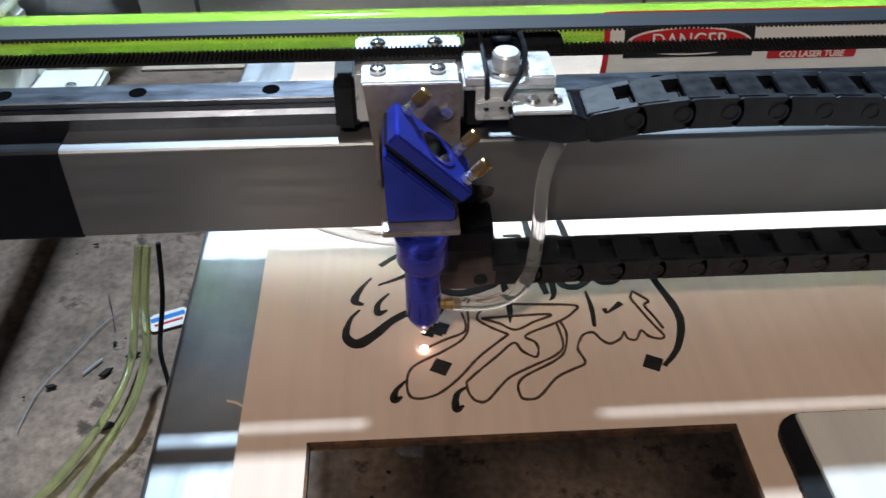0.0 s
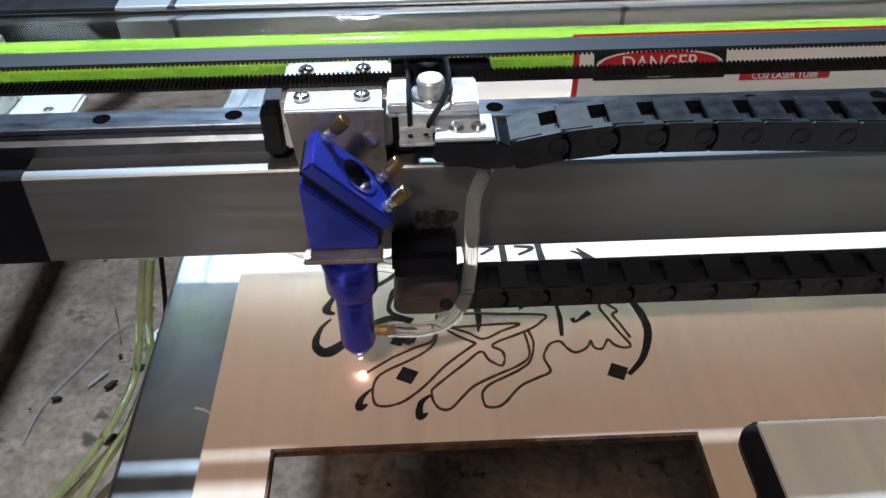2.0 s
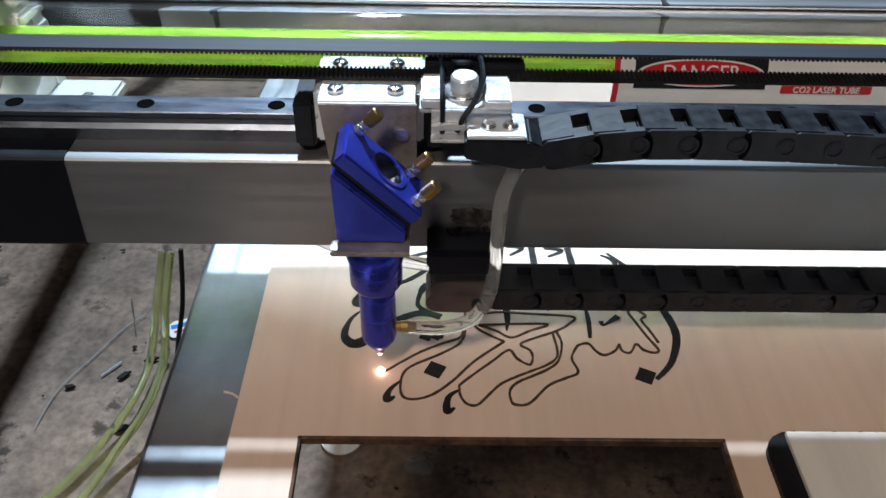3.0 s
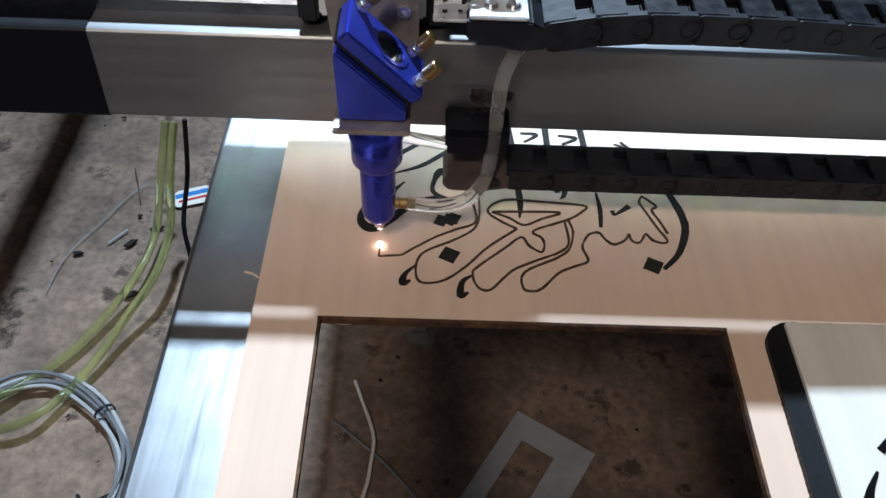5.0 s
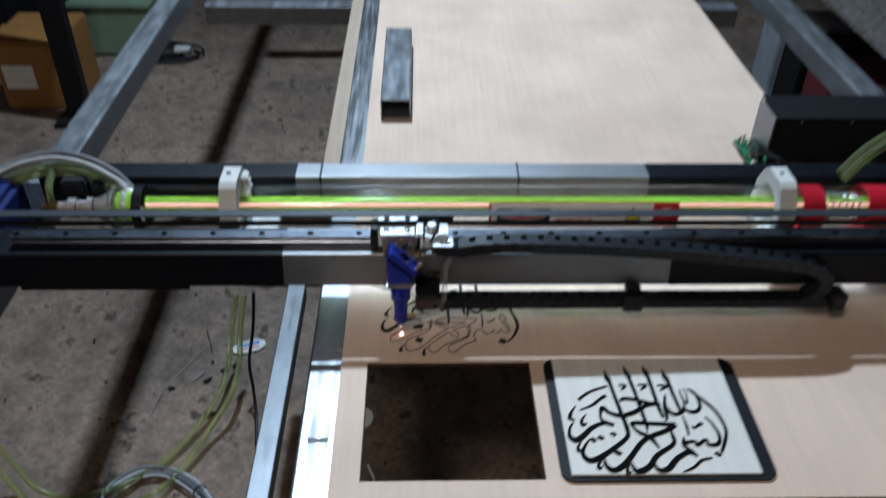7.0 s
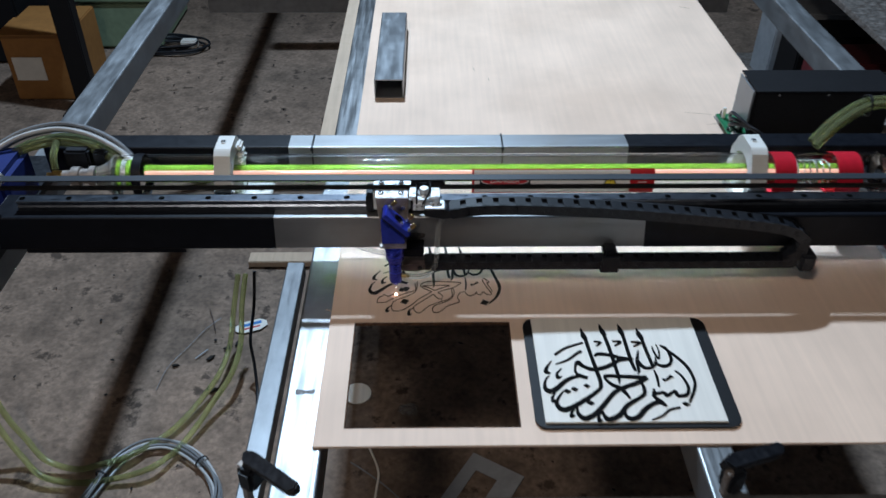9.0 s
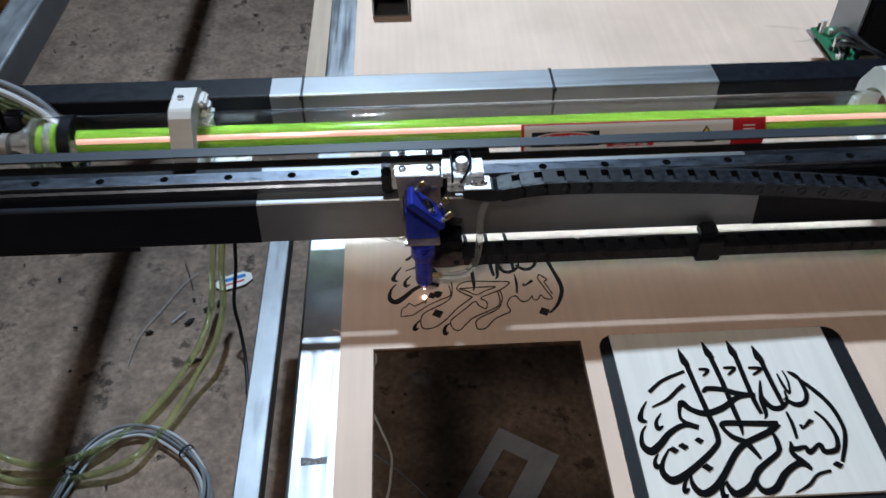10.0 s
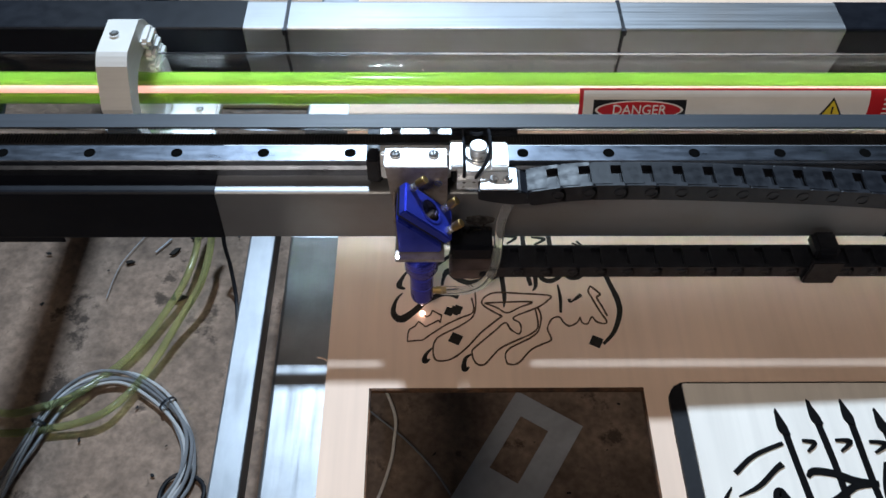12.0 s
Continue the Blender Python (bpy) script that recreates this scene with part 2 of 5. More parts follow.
def prism(outline, z0, z1, m=None, bm=None, bevel=0.0):
    own = bmesh.new()
    low = [own.verts.new((x, y, z0)) for x, y in outline]
    top = [own.verts.new((x, y, z1)) for x, y in outline]
    own.faces.new(low[::-1])
    own.faces.new(top)
    for i in range(len(outline)):
        j = (i + 1) % len(outline)
        own.faces.new((low[i], low[j], top[j], top[i]))
    if bevel:
        bmesh.ops.bevel(own, geom=own.edges[:], offset=bevel, segments=2, affect="EDGES")
    if m is not None:
        own.transform(m)
    return join(bm, own)


def spline(points, steps=8, closed=False):
    """A smooth line through the points (of any dimension)."""
    p = [np.array(q, float) for q in points]
    out = []
    count = len(p) if closed else len(p) - 1
    for i in range(count):
        a, b, c, d = (p[(i + k) % len(p)] if closed else p[min(max(i + k, 0), len(p) - 1)] for k in (-1, 0, 1, 2))
        for s in range(steps):
            u = s / steps
            out.append(0.5 * (2 * b + (c - a) * u + (2 * a - 5 * b + 4 * c - d) * u * u + (3 * b - a - 3 * c + d) * u ** 3))
    if not closed:
        out.append(p[-1])
    return out


def sweep(points, radius, n=10, steps=8, closed=False, bm=None):
    """A round cord along a smooth line."""
    own = bmesh.new()
    line = [Vector(q) for q in spline(points, steps, closed)]
    rings = []
    side = None
    for i, q in enumerate(line):
        a = line[i - 1] if (i or closed) else line[0]
        b = line[(i + 1) % len(line)] if (closed or i + 1 < len(line)) else line[-1]
        way = (b - a).normalized()
        if side is None:
            side = way.orthogonal().normalized()
        side = (side - way * side.dot(way)).normalized()
        up = way.cross(side)
        rings.append([own.verts.new(q + radius * (math.cos(2 * math.pi * k / n) * side + math.sin(2 * math.pi * k / n) * up)) for k in range(n)])
    for a, b in zip(rings, rings[1:] + (rings[:1] if closed else [])):
        for k in range(n):
            own.faces.new((a[k], a[(k + 1) % n], b[(k + 1) % n], b[k]))
    if not closed:
        own.faces.new(rings[0][::-1])
        own.faces.new(rings[-1])
    return join(bm, own)


def square_tube(axis, a, b, c0, c1, d0, d1, wall=0.002, radius=0.003):
    """A hollow steel section along x or y, from a to b; the cross section is c0..c1 sideways and d0..d1 upwards."""
    own = bmesh.new()

    def loop(e0, e1, f0, f1, r, at):
        pts = []
        for (cx, cy), start in (((e1 - r, f1 - r), 0), ((e0 + r, f1 - r), 90), ((e0 + r, f0 + r), 180), ((e1 - r, f0 + r), 270)):
            for k in range(4):
                ang = radians(start + 30 * k)
                pts.append((cx + r * math.cos(ang), cy + r * math.sin(ang)))
        return [own.verts.new((at, u, v) if axis == "x" else (u, at, v)) for u, v in pts]

    loops = [loop(c0, c1, d0, d1, radius, a), loop(c0, c1, d0, d1, radius, b), loop(c0 + wall, c1 - wall, d0 + wall, d1 - wall, max(radius - wall, 0.0008), b), loop(c0 + wall, c1 - wall, d0 + wall, d1 - wall, max(radius - wall, 0.0008), a)]
    for p, q in zip(loops, loops[1:] + loops[:1]):
        for i in range(16):
            own.faces.new((p[i], p[(i + 1) % 16], q[(i + 1) % 16], q[i]))
    return own


def text_bm(words, size, depth=0.0003):
    """Letters as flat solids, centred on the origin in the xy plane."""
    cu = bpy.data.curves.new("words", "FONT")
    cu.body, cu.size, cu.extrude, cu.align_x, cu.align_y = words, size, depth, "CENTER", "CENTER"
    ob = bpy.data.objects.new("words", cu)
    scene.collection.objects.link(ob)
    bpy.context.view_layer.update()
    me = bpy.data.meshes.new_from_object(ob.evaluated_get(bpy.context.evaluated_depsgraph_get()))
    bm = bmesh.new()
    bm.from_mesh(me)
    bpy.data.objects.remove(ob)
    bpy.data.meshes.remove(me)
    return bm


# ---- the workshop ----
ZB = 0.716  # top of the plywood sheet
X0, X1, Y0, Y1, HIGH = -3.0, 3.2, -2.6, 4.6, 4.4
bm = bmesh.new()
bmesh.ops.create_grid(bm, x_segments=120, y_segments=140, size=0.5)
for v in bm.verts:
    v.co.x, v.co.y = X0 + (v.co.x + 0.5) * (X1 - X0), Y0 + (v.co.y + 0.5) * (Y1 - Y0)
    v.co.z = 0.004 * noise.noise(v.co * 3) + 0.002 * noise.noise(v.co * 11) - 0.005
part("floor", bm, FLOOR, label="dirty brown-grey concrete floor with dark stains", smooth=True, kind="structure")
for name, b in (("wall_north", (X0 - 0.2, X1 + 0.2, Y1, Y1 + 0.2, -0.05, HIGH)), ("wall_south", (X0 - 0.2, X1 + 0.2, Y0 - 0.2, Y0, -0.05, HIGH)), ("wall_west", (X0 - 0.2, X0, Y0, Y1, -0.05, HIGH)), ("wall_east", (X1, X1 + 0.2, Y0, Y1, -0.05, HIGH))):
    part(name, box(*b), WALL, label="plain dim plaster workshop wall", kind="structure")
part("ceiling", box(X0 - 0.2, X1 + 0.2, Y0 - 0.2, Y1 + 0.2, HIGH, HIGH + 0.15), ROOF, label="plain dark workshop roof", kind="structure")

# ---- machine frame ----
frame_thing = thing("machine_frame", "galvanised square steel tube frame of the cutting machine", "machine frame")
for xa, xb in ((-0.602, -0.552), (0.83, 0.88)):
    part("side_tube", square_tube("y", -0.9, 3.5, xa, xb, 0.7, 0.75), GALV, frame_thing)
    for y in (-0.85, 3.4):
        part("leg", square_tube("y", 0, 0.7, xa, xb, -0.025, 0.025), GALV, frame_thing, m=pose(0, y, 0, 90, 0, 0))
for y in (-0.85, 2.33):
    part("cross_tube", square_tube("x", -0.55, 0.83, y - 0.02, y + 0.03, 0.62, 0.67), GALV, frame_thing)
part("front_tube", square_tube("x", -0.55, 0.83, -0.318, -0.268, 0.612, 0.662), GALV, frame_thing)
part("rear_tube", square_tube("x", -0.55, 0.83, 1.30, 1.35, 0.612, 0.662), GALV, frame_thing)
for xa, xb in ((-0.135, -0.085), (0.325, 0.365), (0.6, 0.65)):
    part("support_tube", square_tube("y", -0.31, 2.3, xa, xb, 0.663, 0.7125), SCUFFED, frame_thing, "scuffed bright galvanised tube")
part("worn_mark", prism([(-0.124, -0.161), (-0.102, -0.160), (-0.1015, -0.153), (-0.112, -0.1545), (-0.1245, -0.153)], 0.7125, 0.7127), SMUDGE, frame_thing, "dull smear on the tube")
part("lower_tube", square_tube("y", -0.86, 0.62, -0.285, -0.247, 0.262, 0.300), GALV, frame_thing)
part("lower_cross", square_tube("x", -0.552, 0.83, -0.88, -0.84, 0.222, 0.262), GALV, frame_thing)


# ---- the sheet being cut ----
HOLE = (-0.0625, 0.1345, -0.2155, -0.042)
sheet = thing("plywood_sheet", "large pale plywood sheet with a rectangular cut-out, clamped on the frame", "plywood sheet")


def sheet_with_holes(x0, x1, y0, y1, z0, z1, holes):
    own = bmesh.new()
    xs = sorted({x0, x1, *[h[0] for h in holes], *[h[1] for h in holes]})
    ys = sorted({y0, y1, *[h[2] for h in holes], *[h[3] for h in holes]})
    grid = {(i, j, k): own.verts.new((x, y, z)) for i, x in enumerate(xs) for j, y in enumerate(ys) for k, z in enumerate((z0, z1))}
    solid = {(i, j) for i in range(len(xs) - 1) for j in range(len(ys) - 1) if not any(h[0] <= xs[i] < h[1] and h[2] <= ys[j] < h[3] for h in holes)}
    for i, j in solid:
        own.faces.new([grid[q] for q in ((i, j, 1), (i + 1, j, 1), (i + 1, j + 1, 1), (i, j + 1, 1))])
        own.faces.new([grid[q] for q in ((i, j, 0), (i, j + 1, 0), (i + 1, j + 1, 0), (i + 1, j, 0))])
        for (di, dj), (p, q) in {(-1, 0): ((0, 0), (0, 1)), (1, 0): ((1, 0), (1, 1)), (0, -1): ((0, 0), (1, 0)), (0, 1): ((0, 1), (1, 1))}.items():
            if (i + di, j + dj) not in solid:
                own.faces.new([grid[r] for r in ((i + p[0], j + p[1], 0), (i + q[0], j + q[1], 0), (i + q[0], j + q[1], 1), (i + p[0], j + p[1], 1))])
    for v in list(own.verts):
        if not v.link_faces:
            own.verts.remove(v)
    return own


PANEL_AT = (0.1515, 0.3835, -0.2205, -0.0395)
part("board", sheet_with_holes(-0.095, 0.68, -0.241, 1.62, ZB - 0.0032, ZB, [HOLE]), PLY, sheet)
bm = bmesh.new()
for b in ((HOLE[0] - 0.0008, HOLE[1] + 0.0008, HOLE[3] - 0.0012, HOLE[3] + 0.0006), (HOLE[0] - 0.0006, HOLE[0] + 0.0008, HOLE[2], HOLE[3]), (HOLE[1] - 0.0008, HOLE[1] + 0.0006, HOLE[2], HOLE[3]), (HOLE[0], HOLE[1], HOLE[2] - 0.0005, HOLE[2] + 0.0008)):
    box(*b, ZB - 0.0036, ZB + 0.0003, bm=bm)
part("scorched_edge", bm, BURNT_EDGE, sheet, "charred brown-black cut edge")

for x0, y0, x1, y1, w in ((0.121, 0.733, 0.125, 0.708, 0.0018), (0.150, 0.684, 0.151, 0.665, 0.0018), (0.505, 0.533, 0.563, 0.521, 0.0014), (0.532, 0.485, 0.578, 0.493, 0.0016), (0.625, 1.068, 0.648, 1.055, 0.0022)):
    d = Vector((x1 - x0, y1 - y0)).normalized() * w / 2
    part("fleck", prism([(x0, y0), ((x0 + x1) / 2 + d.y, (y0 + y1) / 2 - d.x), (x1, y1), ((x0 + x1) / 2 - d.y, (y0 + y1) / 2 + d.x)], ZB, ZB + 0.0002), PLY_DULL, sheet, "brown grain fleck")
part("splinter", sweep([(-0.0955, -0.018, ZB - 0.001), (-0.0985, -0.0165, ZB), (-0.1025, -0.0165, ZB + 0.0015)], 0.0006, 6), PLY, sheet, "pale splinter at the edge")

# finished sign lying on the sheet: black backing with a pale panel
sign = thing("calligraphy_sign", "black-backed sign with pale panel and black calligraphy", "sign")


def rounded(x0, x1, y0, y1, r, n=8):
    pts = []
    for (cx, cy), start in (((x1 - r, y1 - r), 0), ((x0 + r, y1 - r), 90), ((x0 + r, y0 + r), 180), ((x1 - r, y0 + r), 270)):
        pts += [(cx + r * math.cos(radians(start + 90 * k / n)), cy + r * math.sin(radians(start + 90 * k / n))) for k in range(n + 1)]
    return pts


edge = []
outline = [Vector(q) for q in rounded(*PANEL_AT, 0.014)]
for p, q in zip(outline, outline[1:] + outline[:1]):
    bits = max(1, round((q - p).length / 0.0016))
    out = Vector((q.y - p.y, p.x - q.x)).normalized() if (q - p).length > 1e-9 else Vector((0, 0))
    for k in range(bits):
        edge.append(tuple(p + (q - p) * (k / bits) + out * (0.0005 * (k % 2) * random.random())))
part("backing", prism(edge, ZB + 0.0004, ZB + 0.0036), PAINT_BLACK, sign, "black painted backing with rounded corners")
part("face_panel", box(0.162, 0.3665, -0.2150, -0.0415, ZB + 0.0036, ZB + 0.0066, 0.0004), PANEL, sign, "pale wood face panel")
# pen strokes of the calligraphy, in tenths of a millimetre from its middle dot: along, up, width
ART = {
    "alif_1": [(70, 1230, 20), (100, 1070, 40), (120, 850, 40), (150, 550, 44), (170, 300, 44), (110, 180, 44), (-160, -30, 56), (-310, -100, 64), (-380, -30, 48), (-360, 70, 32), (-280, 190, 16)],
    "alif_2": [(320, 1310, 16), (350, 1110, 40), (380, 790, 40), (390, 570, 40), (400, 400, 36), (390, 290, 10)],
    "alif_3": [(550, 1310, 16), (580, 1140, 40), (590, 860, 40), (600, 640, 40), (620, 500, 32)],
    "alif_4": [(770, 1240, 16), (800, 1080, 40), (820, 810, 40), (840, 590, 36)],
    "lam_1": [(720, 850, 16), (670, 660, 40), (660, 500, 32), (630, 450, 8)],
    "lam_2": [(680, 690, 24), (720, 570, 44), (800, 550, 44), (890, 620, 28), (900, 730, 12)],
    "lam_3": [(870, 650, 20), (950, 580, 44), (1040, 600, 40), (1090, 700, 36), (1070, 880, 28), (1000, 940, 12)],
    "loop": [(900, 920, 12), (910, 800, 24), (940, 700, 20), (970, 830, 16), (960, 950, 10)],
    "arc": [(1010, 930, 16), (1150, 750, 36), (1250, 560, 36), (1280, 340, 32), (1240, 190, 36), (1140, 0, 28)],
    "ha_top": [(170, 750, 24), (220, 790, 44), (360, 770, 44), (480, 720, 48), (630, 700, 32)],
    "ha_low": [(610, 690, 20), (460, 680, 40), (300, 580, 52), (130, 530, 52), (10, 580, 44), (-50, 650, 52), (-90, 570, 28), (-90, 470, 28), (30, 390, 44)],
    "mim_tail": [(30, 390, 40), (-90, 420, 40), (-230, 350, 48), (-340, 240, 56), (-430, 180, 64), (-490, 240, 44), (-470, 360, 24), (-420, 430, 12)],
    "curl_1": [(-360, 680, 10), (-420, 590, 28), (-450, 500, 48), (-400, 470, 16)],
    "curl_2": [(-260, 550, 10), (-320, 470, 28), (-320, 400, 40), (-270, 420, 12)],
    "sweep_1": [(-310, 780, 32), (-160, 900, 28), (60, 990, 24)],
    "sweep_2": [(-320, 620, 10), (-170, 690, 28), (-40, 800, 32), (20, 840, 40)],
    "comma_1": [(-380, 150, 10), (-420, 90, 28), (-420, 30, 40), (-380, 50, 12)],
    "comma_2": [(-180, -80, 10), (-230, -140, 28), (-240, -200, 40), (-200, -180, 12)],
    "comma_3": [(130, -130, 10), (70, -180, 28), (60, -270, 40), (100, -250, 12)],
    "heh": [(730, 390, 52), (460, 410, 44), (260, 420, 44), (240, 370, 28), (300, 280, 40), (400, 210, 48), (470, 60, 20)],
    "heh_tail": [(730, 390, 48), (610, 310, 52), (400, 220, 48), (280, 130, 48), (110, -80, 52), (0, -190, 56), (-100, -230, 56), (-160, -160, 40), (-160, -60, 16)],
    "ra": [(650, 310, 20), (660, 210, 40), (630, 110, 40), (420, -40, 48), (310, -180, 56), (180, -250, 60), (130, -200, 40), (120, -130, 16)],
    "mim": [(860, -60, 20), (810, 0, 52), (740, -10, 48), (620, -90, 52), (510, -210, 56), (420, -240, 52), (370, -190, 36), (380, -90, 16)],
    "sin": [(770, 210, 16), (780, 140, 36), (880, 150, 32), (900, 100, 36), (1010, 170, 32), (1030, 100, 40), (1140, 120, 40), (1180, 240, 32), (1150, 400, 24), (1090, 500, 16)],
    "sin_back": [(770, 190, 20), (750, 100, 36), (820, 0, 44)],
    "alif_5": [(840, 510, 12), (850, 380, 28), (840, 240, 20)],
    "vee": [(920, 370, 28), (930, 340, 16), (1020, 410, 36)],
    "swash": [(650, -260, 8), (780, -200, 24), (890, -110, 24), (1010, -80, 20)],
    "hook_1": [(200, 1010, 16), (280, 990, 28), (220, 930, 16)],
    "hook_2": [(430, 1010, 16), (530, 1000, 28), (450, 930, 16)],
    "hook_3": [(660, 1000, 16), (770, 980, 28), (680, 920, 16)],
    "head_1": [(70, 1250, 4), (90, 1100, 60), (130, 1050, 8)],
    "head_2": [(310, 1320, 4), (340, 1170, 60), (380, 1130, 8)],
    "head_3": [(550, 1320, 4), (570, 1180, 60), (600, 1120, 8)],
    "head_4": [(770, 1250, 4), (790, 1110, 60), (830, 1050, 8)],
}
DOTS = {"tail": (1090, -30, 40), "middle": (0, 0, 44), "a": (-240, 180, 40), "b": (-150, 210, 40), "shadda": (0, 260, 36), "vee_dot": (1020, 400, 24)}
# cut lines already made round the letters on the sheet
LINES = {
    "line_1": [(130, 370), (140, 240), (30, 180), (-80, 120)],
    "line_2": [(160, 420), (160, 290), (130, 190), (30, 110), (-110, 30), (-160, -30), (-170, -120), (-150, -180), (-90, -190), (-10, -160), (90, -70), (200, 60), (360, 200)],
    "line_3": [(360, 200), (280, 250), (220, 300), (210, 340), (250, 390), (330, 420), (510, 410), (740, 390), (720, 340), (640, 280), (450, 190), (490, 140), (500, 90), (480, 40), (420, 80), (380, 140), (290, 60), (140, -80), (120, -120), (130, -180), (160, -220), (210, -220), (280, -140), (340, -80), (470, -10), (570, 40), (630, 110), (620, 270)],
    "line_4": [(230, 320), (410, 330), (600, 330), (500, 280), (400, 230), (320, 280), (230, 320)],
    "line_5": [(640, 280), (660, 190), (630, 70), (570, 10), (500, -30), (410, -80), (370, -130), (370, -190), (390, -220), (460, -210), (560, -100), (650, -50), (720, -10), (700, 80), (720, 140), (750, 180), (800, 190), (830, 140), (870, 110), (930, 140), (960, 190)],
    "line_6": [(960, 190), (970, 140), (1010, 130), (1050, 190), (1080, 150), (1130, 130), (1160, 150), (1120, 240), (1070, 370), (1050, 430), (1070, 480)],
    "line_7": [(1070, 480), (1110, 440), (1140, 400), (1110, 370), (1140, 290), (1170, 200)],
}


def ribbon(stroke, scale, z0, z1, ragged=0.0):
    """A pen stroke as a thin solid that swells and tapers."""
    line = spline([(x, y, w) for x, y, w in stroke], 7)
    left, right = [], []
    for i, q in enumerate(line):
        a, c = line[max(i - 1, 0)], line[min(i + 1, len(line) - 1)]
        d = np.array((c[0] - a[0], c[1] - a[1]))
        d = d / (np.linalg.norm(d) + 1e-9)
        h = max(q[2], 2.0) / 2 * (1 + ragged * noise.noise(Vector((q[0] * 0.03, q[1] * 0.03, 0))))
        left.append(((q[0] - d[1] * h) * scale, (q[1] + d[0] * h) * scale))
        right.append(((q[0] + d[1] * h) * scale, (q[1] - d[0] * h) * scale))
    own = bmesh.new()
    rows = [[own.verts.new((*p, z)) for p in side] for z in (z0, z1) for side in (left, right)]
    l0, r0, l1, r1 = rows
    for i in range(len(line) - 1):
        own.faces.new((l1[i], r1[i], r1[i + 1], l1[i + 1]))
        own.faces.new((l0[i], l0[i + 1], r0[i + 1], r0[i]))
        own.faces.new((l0[i], l1[i], l1[i + 1], l0[i + 1]))
        own.faces.new((r0[i], r0[i + 1], r1[i + 1], r1[i]))
    for i in (0, len(line) - 1):
        own.faces.new((l0[i], r0[i], r1[i], l1[i]))
    return own


def dot(x, y, w, scale, z0, z1):
    h = w / 2 * 1.95 * (1.3 if z1 < 0.001 else 1.0)
    return prism([((x + a * h) * scale, (y + c * h) * scale) for a, c in ((-1.1, 0.25), (0.1, -0.8), (1.1, -0.15), (-0.05, 0.85))], z0, z1)


for k, (name, stroke) in enumerate(ART.items()):
    part("pen_stroke", ribbon([(x, y, w * 1.12) for x, y, w in stroke], 1e-4, 0, 0.0008 + 0.00002 * k), INK, sign, m=pose(0.216, -0.187, ZB + 0.0066))
for x, y, w in DOTS.values():
    part("pen_dot", dot(x, y, w, 1e-4, 0, 0.0016), INK, sign, m=pose(0.216, -0.187, ZB + 0.0066))
for k, name in enumerate(("alif_2", "alif_3", "alif_4", "lam_1", "lam_2", "lam_3", "ha_top", "ha_low", "mim_tail", "curl_1", "curl_2", "sweep_1", "sweep_2", "comma_2", "comma_3", "vee", "alif_5", "hook_1", "hook_2", "hook_3")):
    part("burnt_stroke", ribbon(ART[name], 0.97e-4, -0.001, 0.0002 + 0.00001 * k, 0.15), CHAR, sheet, "blackened cut-through letter stroke", m=pose(0, 0, ZB))
part("burnt_stroke", ribbon([(1010, 930, 16), (1160, 720, 36), (1232, 490, 40), (1270, 340, 44), (1268, 220, 42), (1205, 60, 34), (1110, -50, 22)], 1e-4, -0.001, 0.0004, 0.15), CHAR, sheet, m=pose(0, 0, ZB))
for name in ("tail", "middle", "shadda"):
    x, y = DOTS[name][0] * 0.97e-4, DOTS[name][1] * 0.97e-4
    side = 0.0044 if name in ("middle", "tail") else 0.0036
    part("burnt_dot", prism([(side * u, side * w) for u, w in ((-1, -0.94), (0.96, -1), (1, 0.95), (-0.97, 1))], -0.001, 0.00045), CHAR, sheet, m=pose(x, y, ZB, 0, 0, -25))
for dx, dy in ((-0.0034, -0.0006), (0.0034, 0.0012)):
    part("burnt_dot", prism([(0.0031 * u, 0.0036 * w) for u, w in ((-1, -0.94), (0.96, -1), (1, 0.95), (-0.97, 1))], -0.001, 0.00047), CHAR, sheet, m=pose(-0.0012 + dx, 0.0249 + dy, ZB, 0, 0, -20))
for k, line in enumerate(LINES.values()):
    part("cut_line", ribbon([(x, y, 12.5) for x, y in line], 1e-4, -0.001, 0.0005 + 0.00001 * k, 0.35), SCORCH, sheet, "thin scorched cut line", m=pose(0, 0, ZB))

# ---- gantry: two beams, a linear rail, the laser tube and belt ----
gantry = thing("laser_gantry", "aluminium gantry with black tape, linear rail and glass laser tube", "laser gantry")
FB = (0.0545, 0.1110, 0.770, 0.820)
RB = (0.2345, 0.2725, 0.770, 0.820)
GX0, GX1 = -0.53, 0.84
front_beam = part("front_beam", square_tube("x", GX0, GX1, *FB, wall=0.002, radius=0.0025), ALU, gantry)
rear_beam = part("rear_beam", square_tube("x", GX0, GX1, *RB, wall=0.002, radius=0.0025), ALU, gantry)


def wrap(x0, x1, beam, parent, slant=0.0):
    y0, y1, z0, z1 = beam
    t = 0.0006
    own = square_tube("x", x0, x1, y0 - t, y1 + t, z0 - t, z1 + t, wall=0.0005, radius=0.003)
    for v in own.verts:
        v.co.x += slant * (z1 - v.co.z) / (z1 - z0)
        v.co.z += 0.0002 * noise.noise(v.co * 60)
    return part("tape_wrap", own, TAPE, parent, "matt black tape wrapped round the beam")


wrap(GX0 + 0.001, -0.168, FB, front_beam, -0.002)
wrap(0.3145, GX1 - 0.001, FB, front_beam, 0.004)
wrap(GX0 + 0.001, -0.1735, RB, rear_beam)
wrap(0.327, GX1 - 0.001, RB, rear_beam)
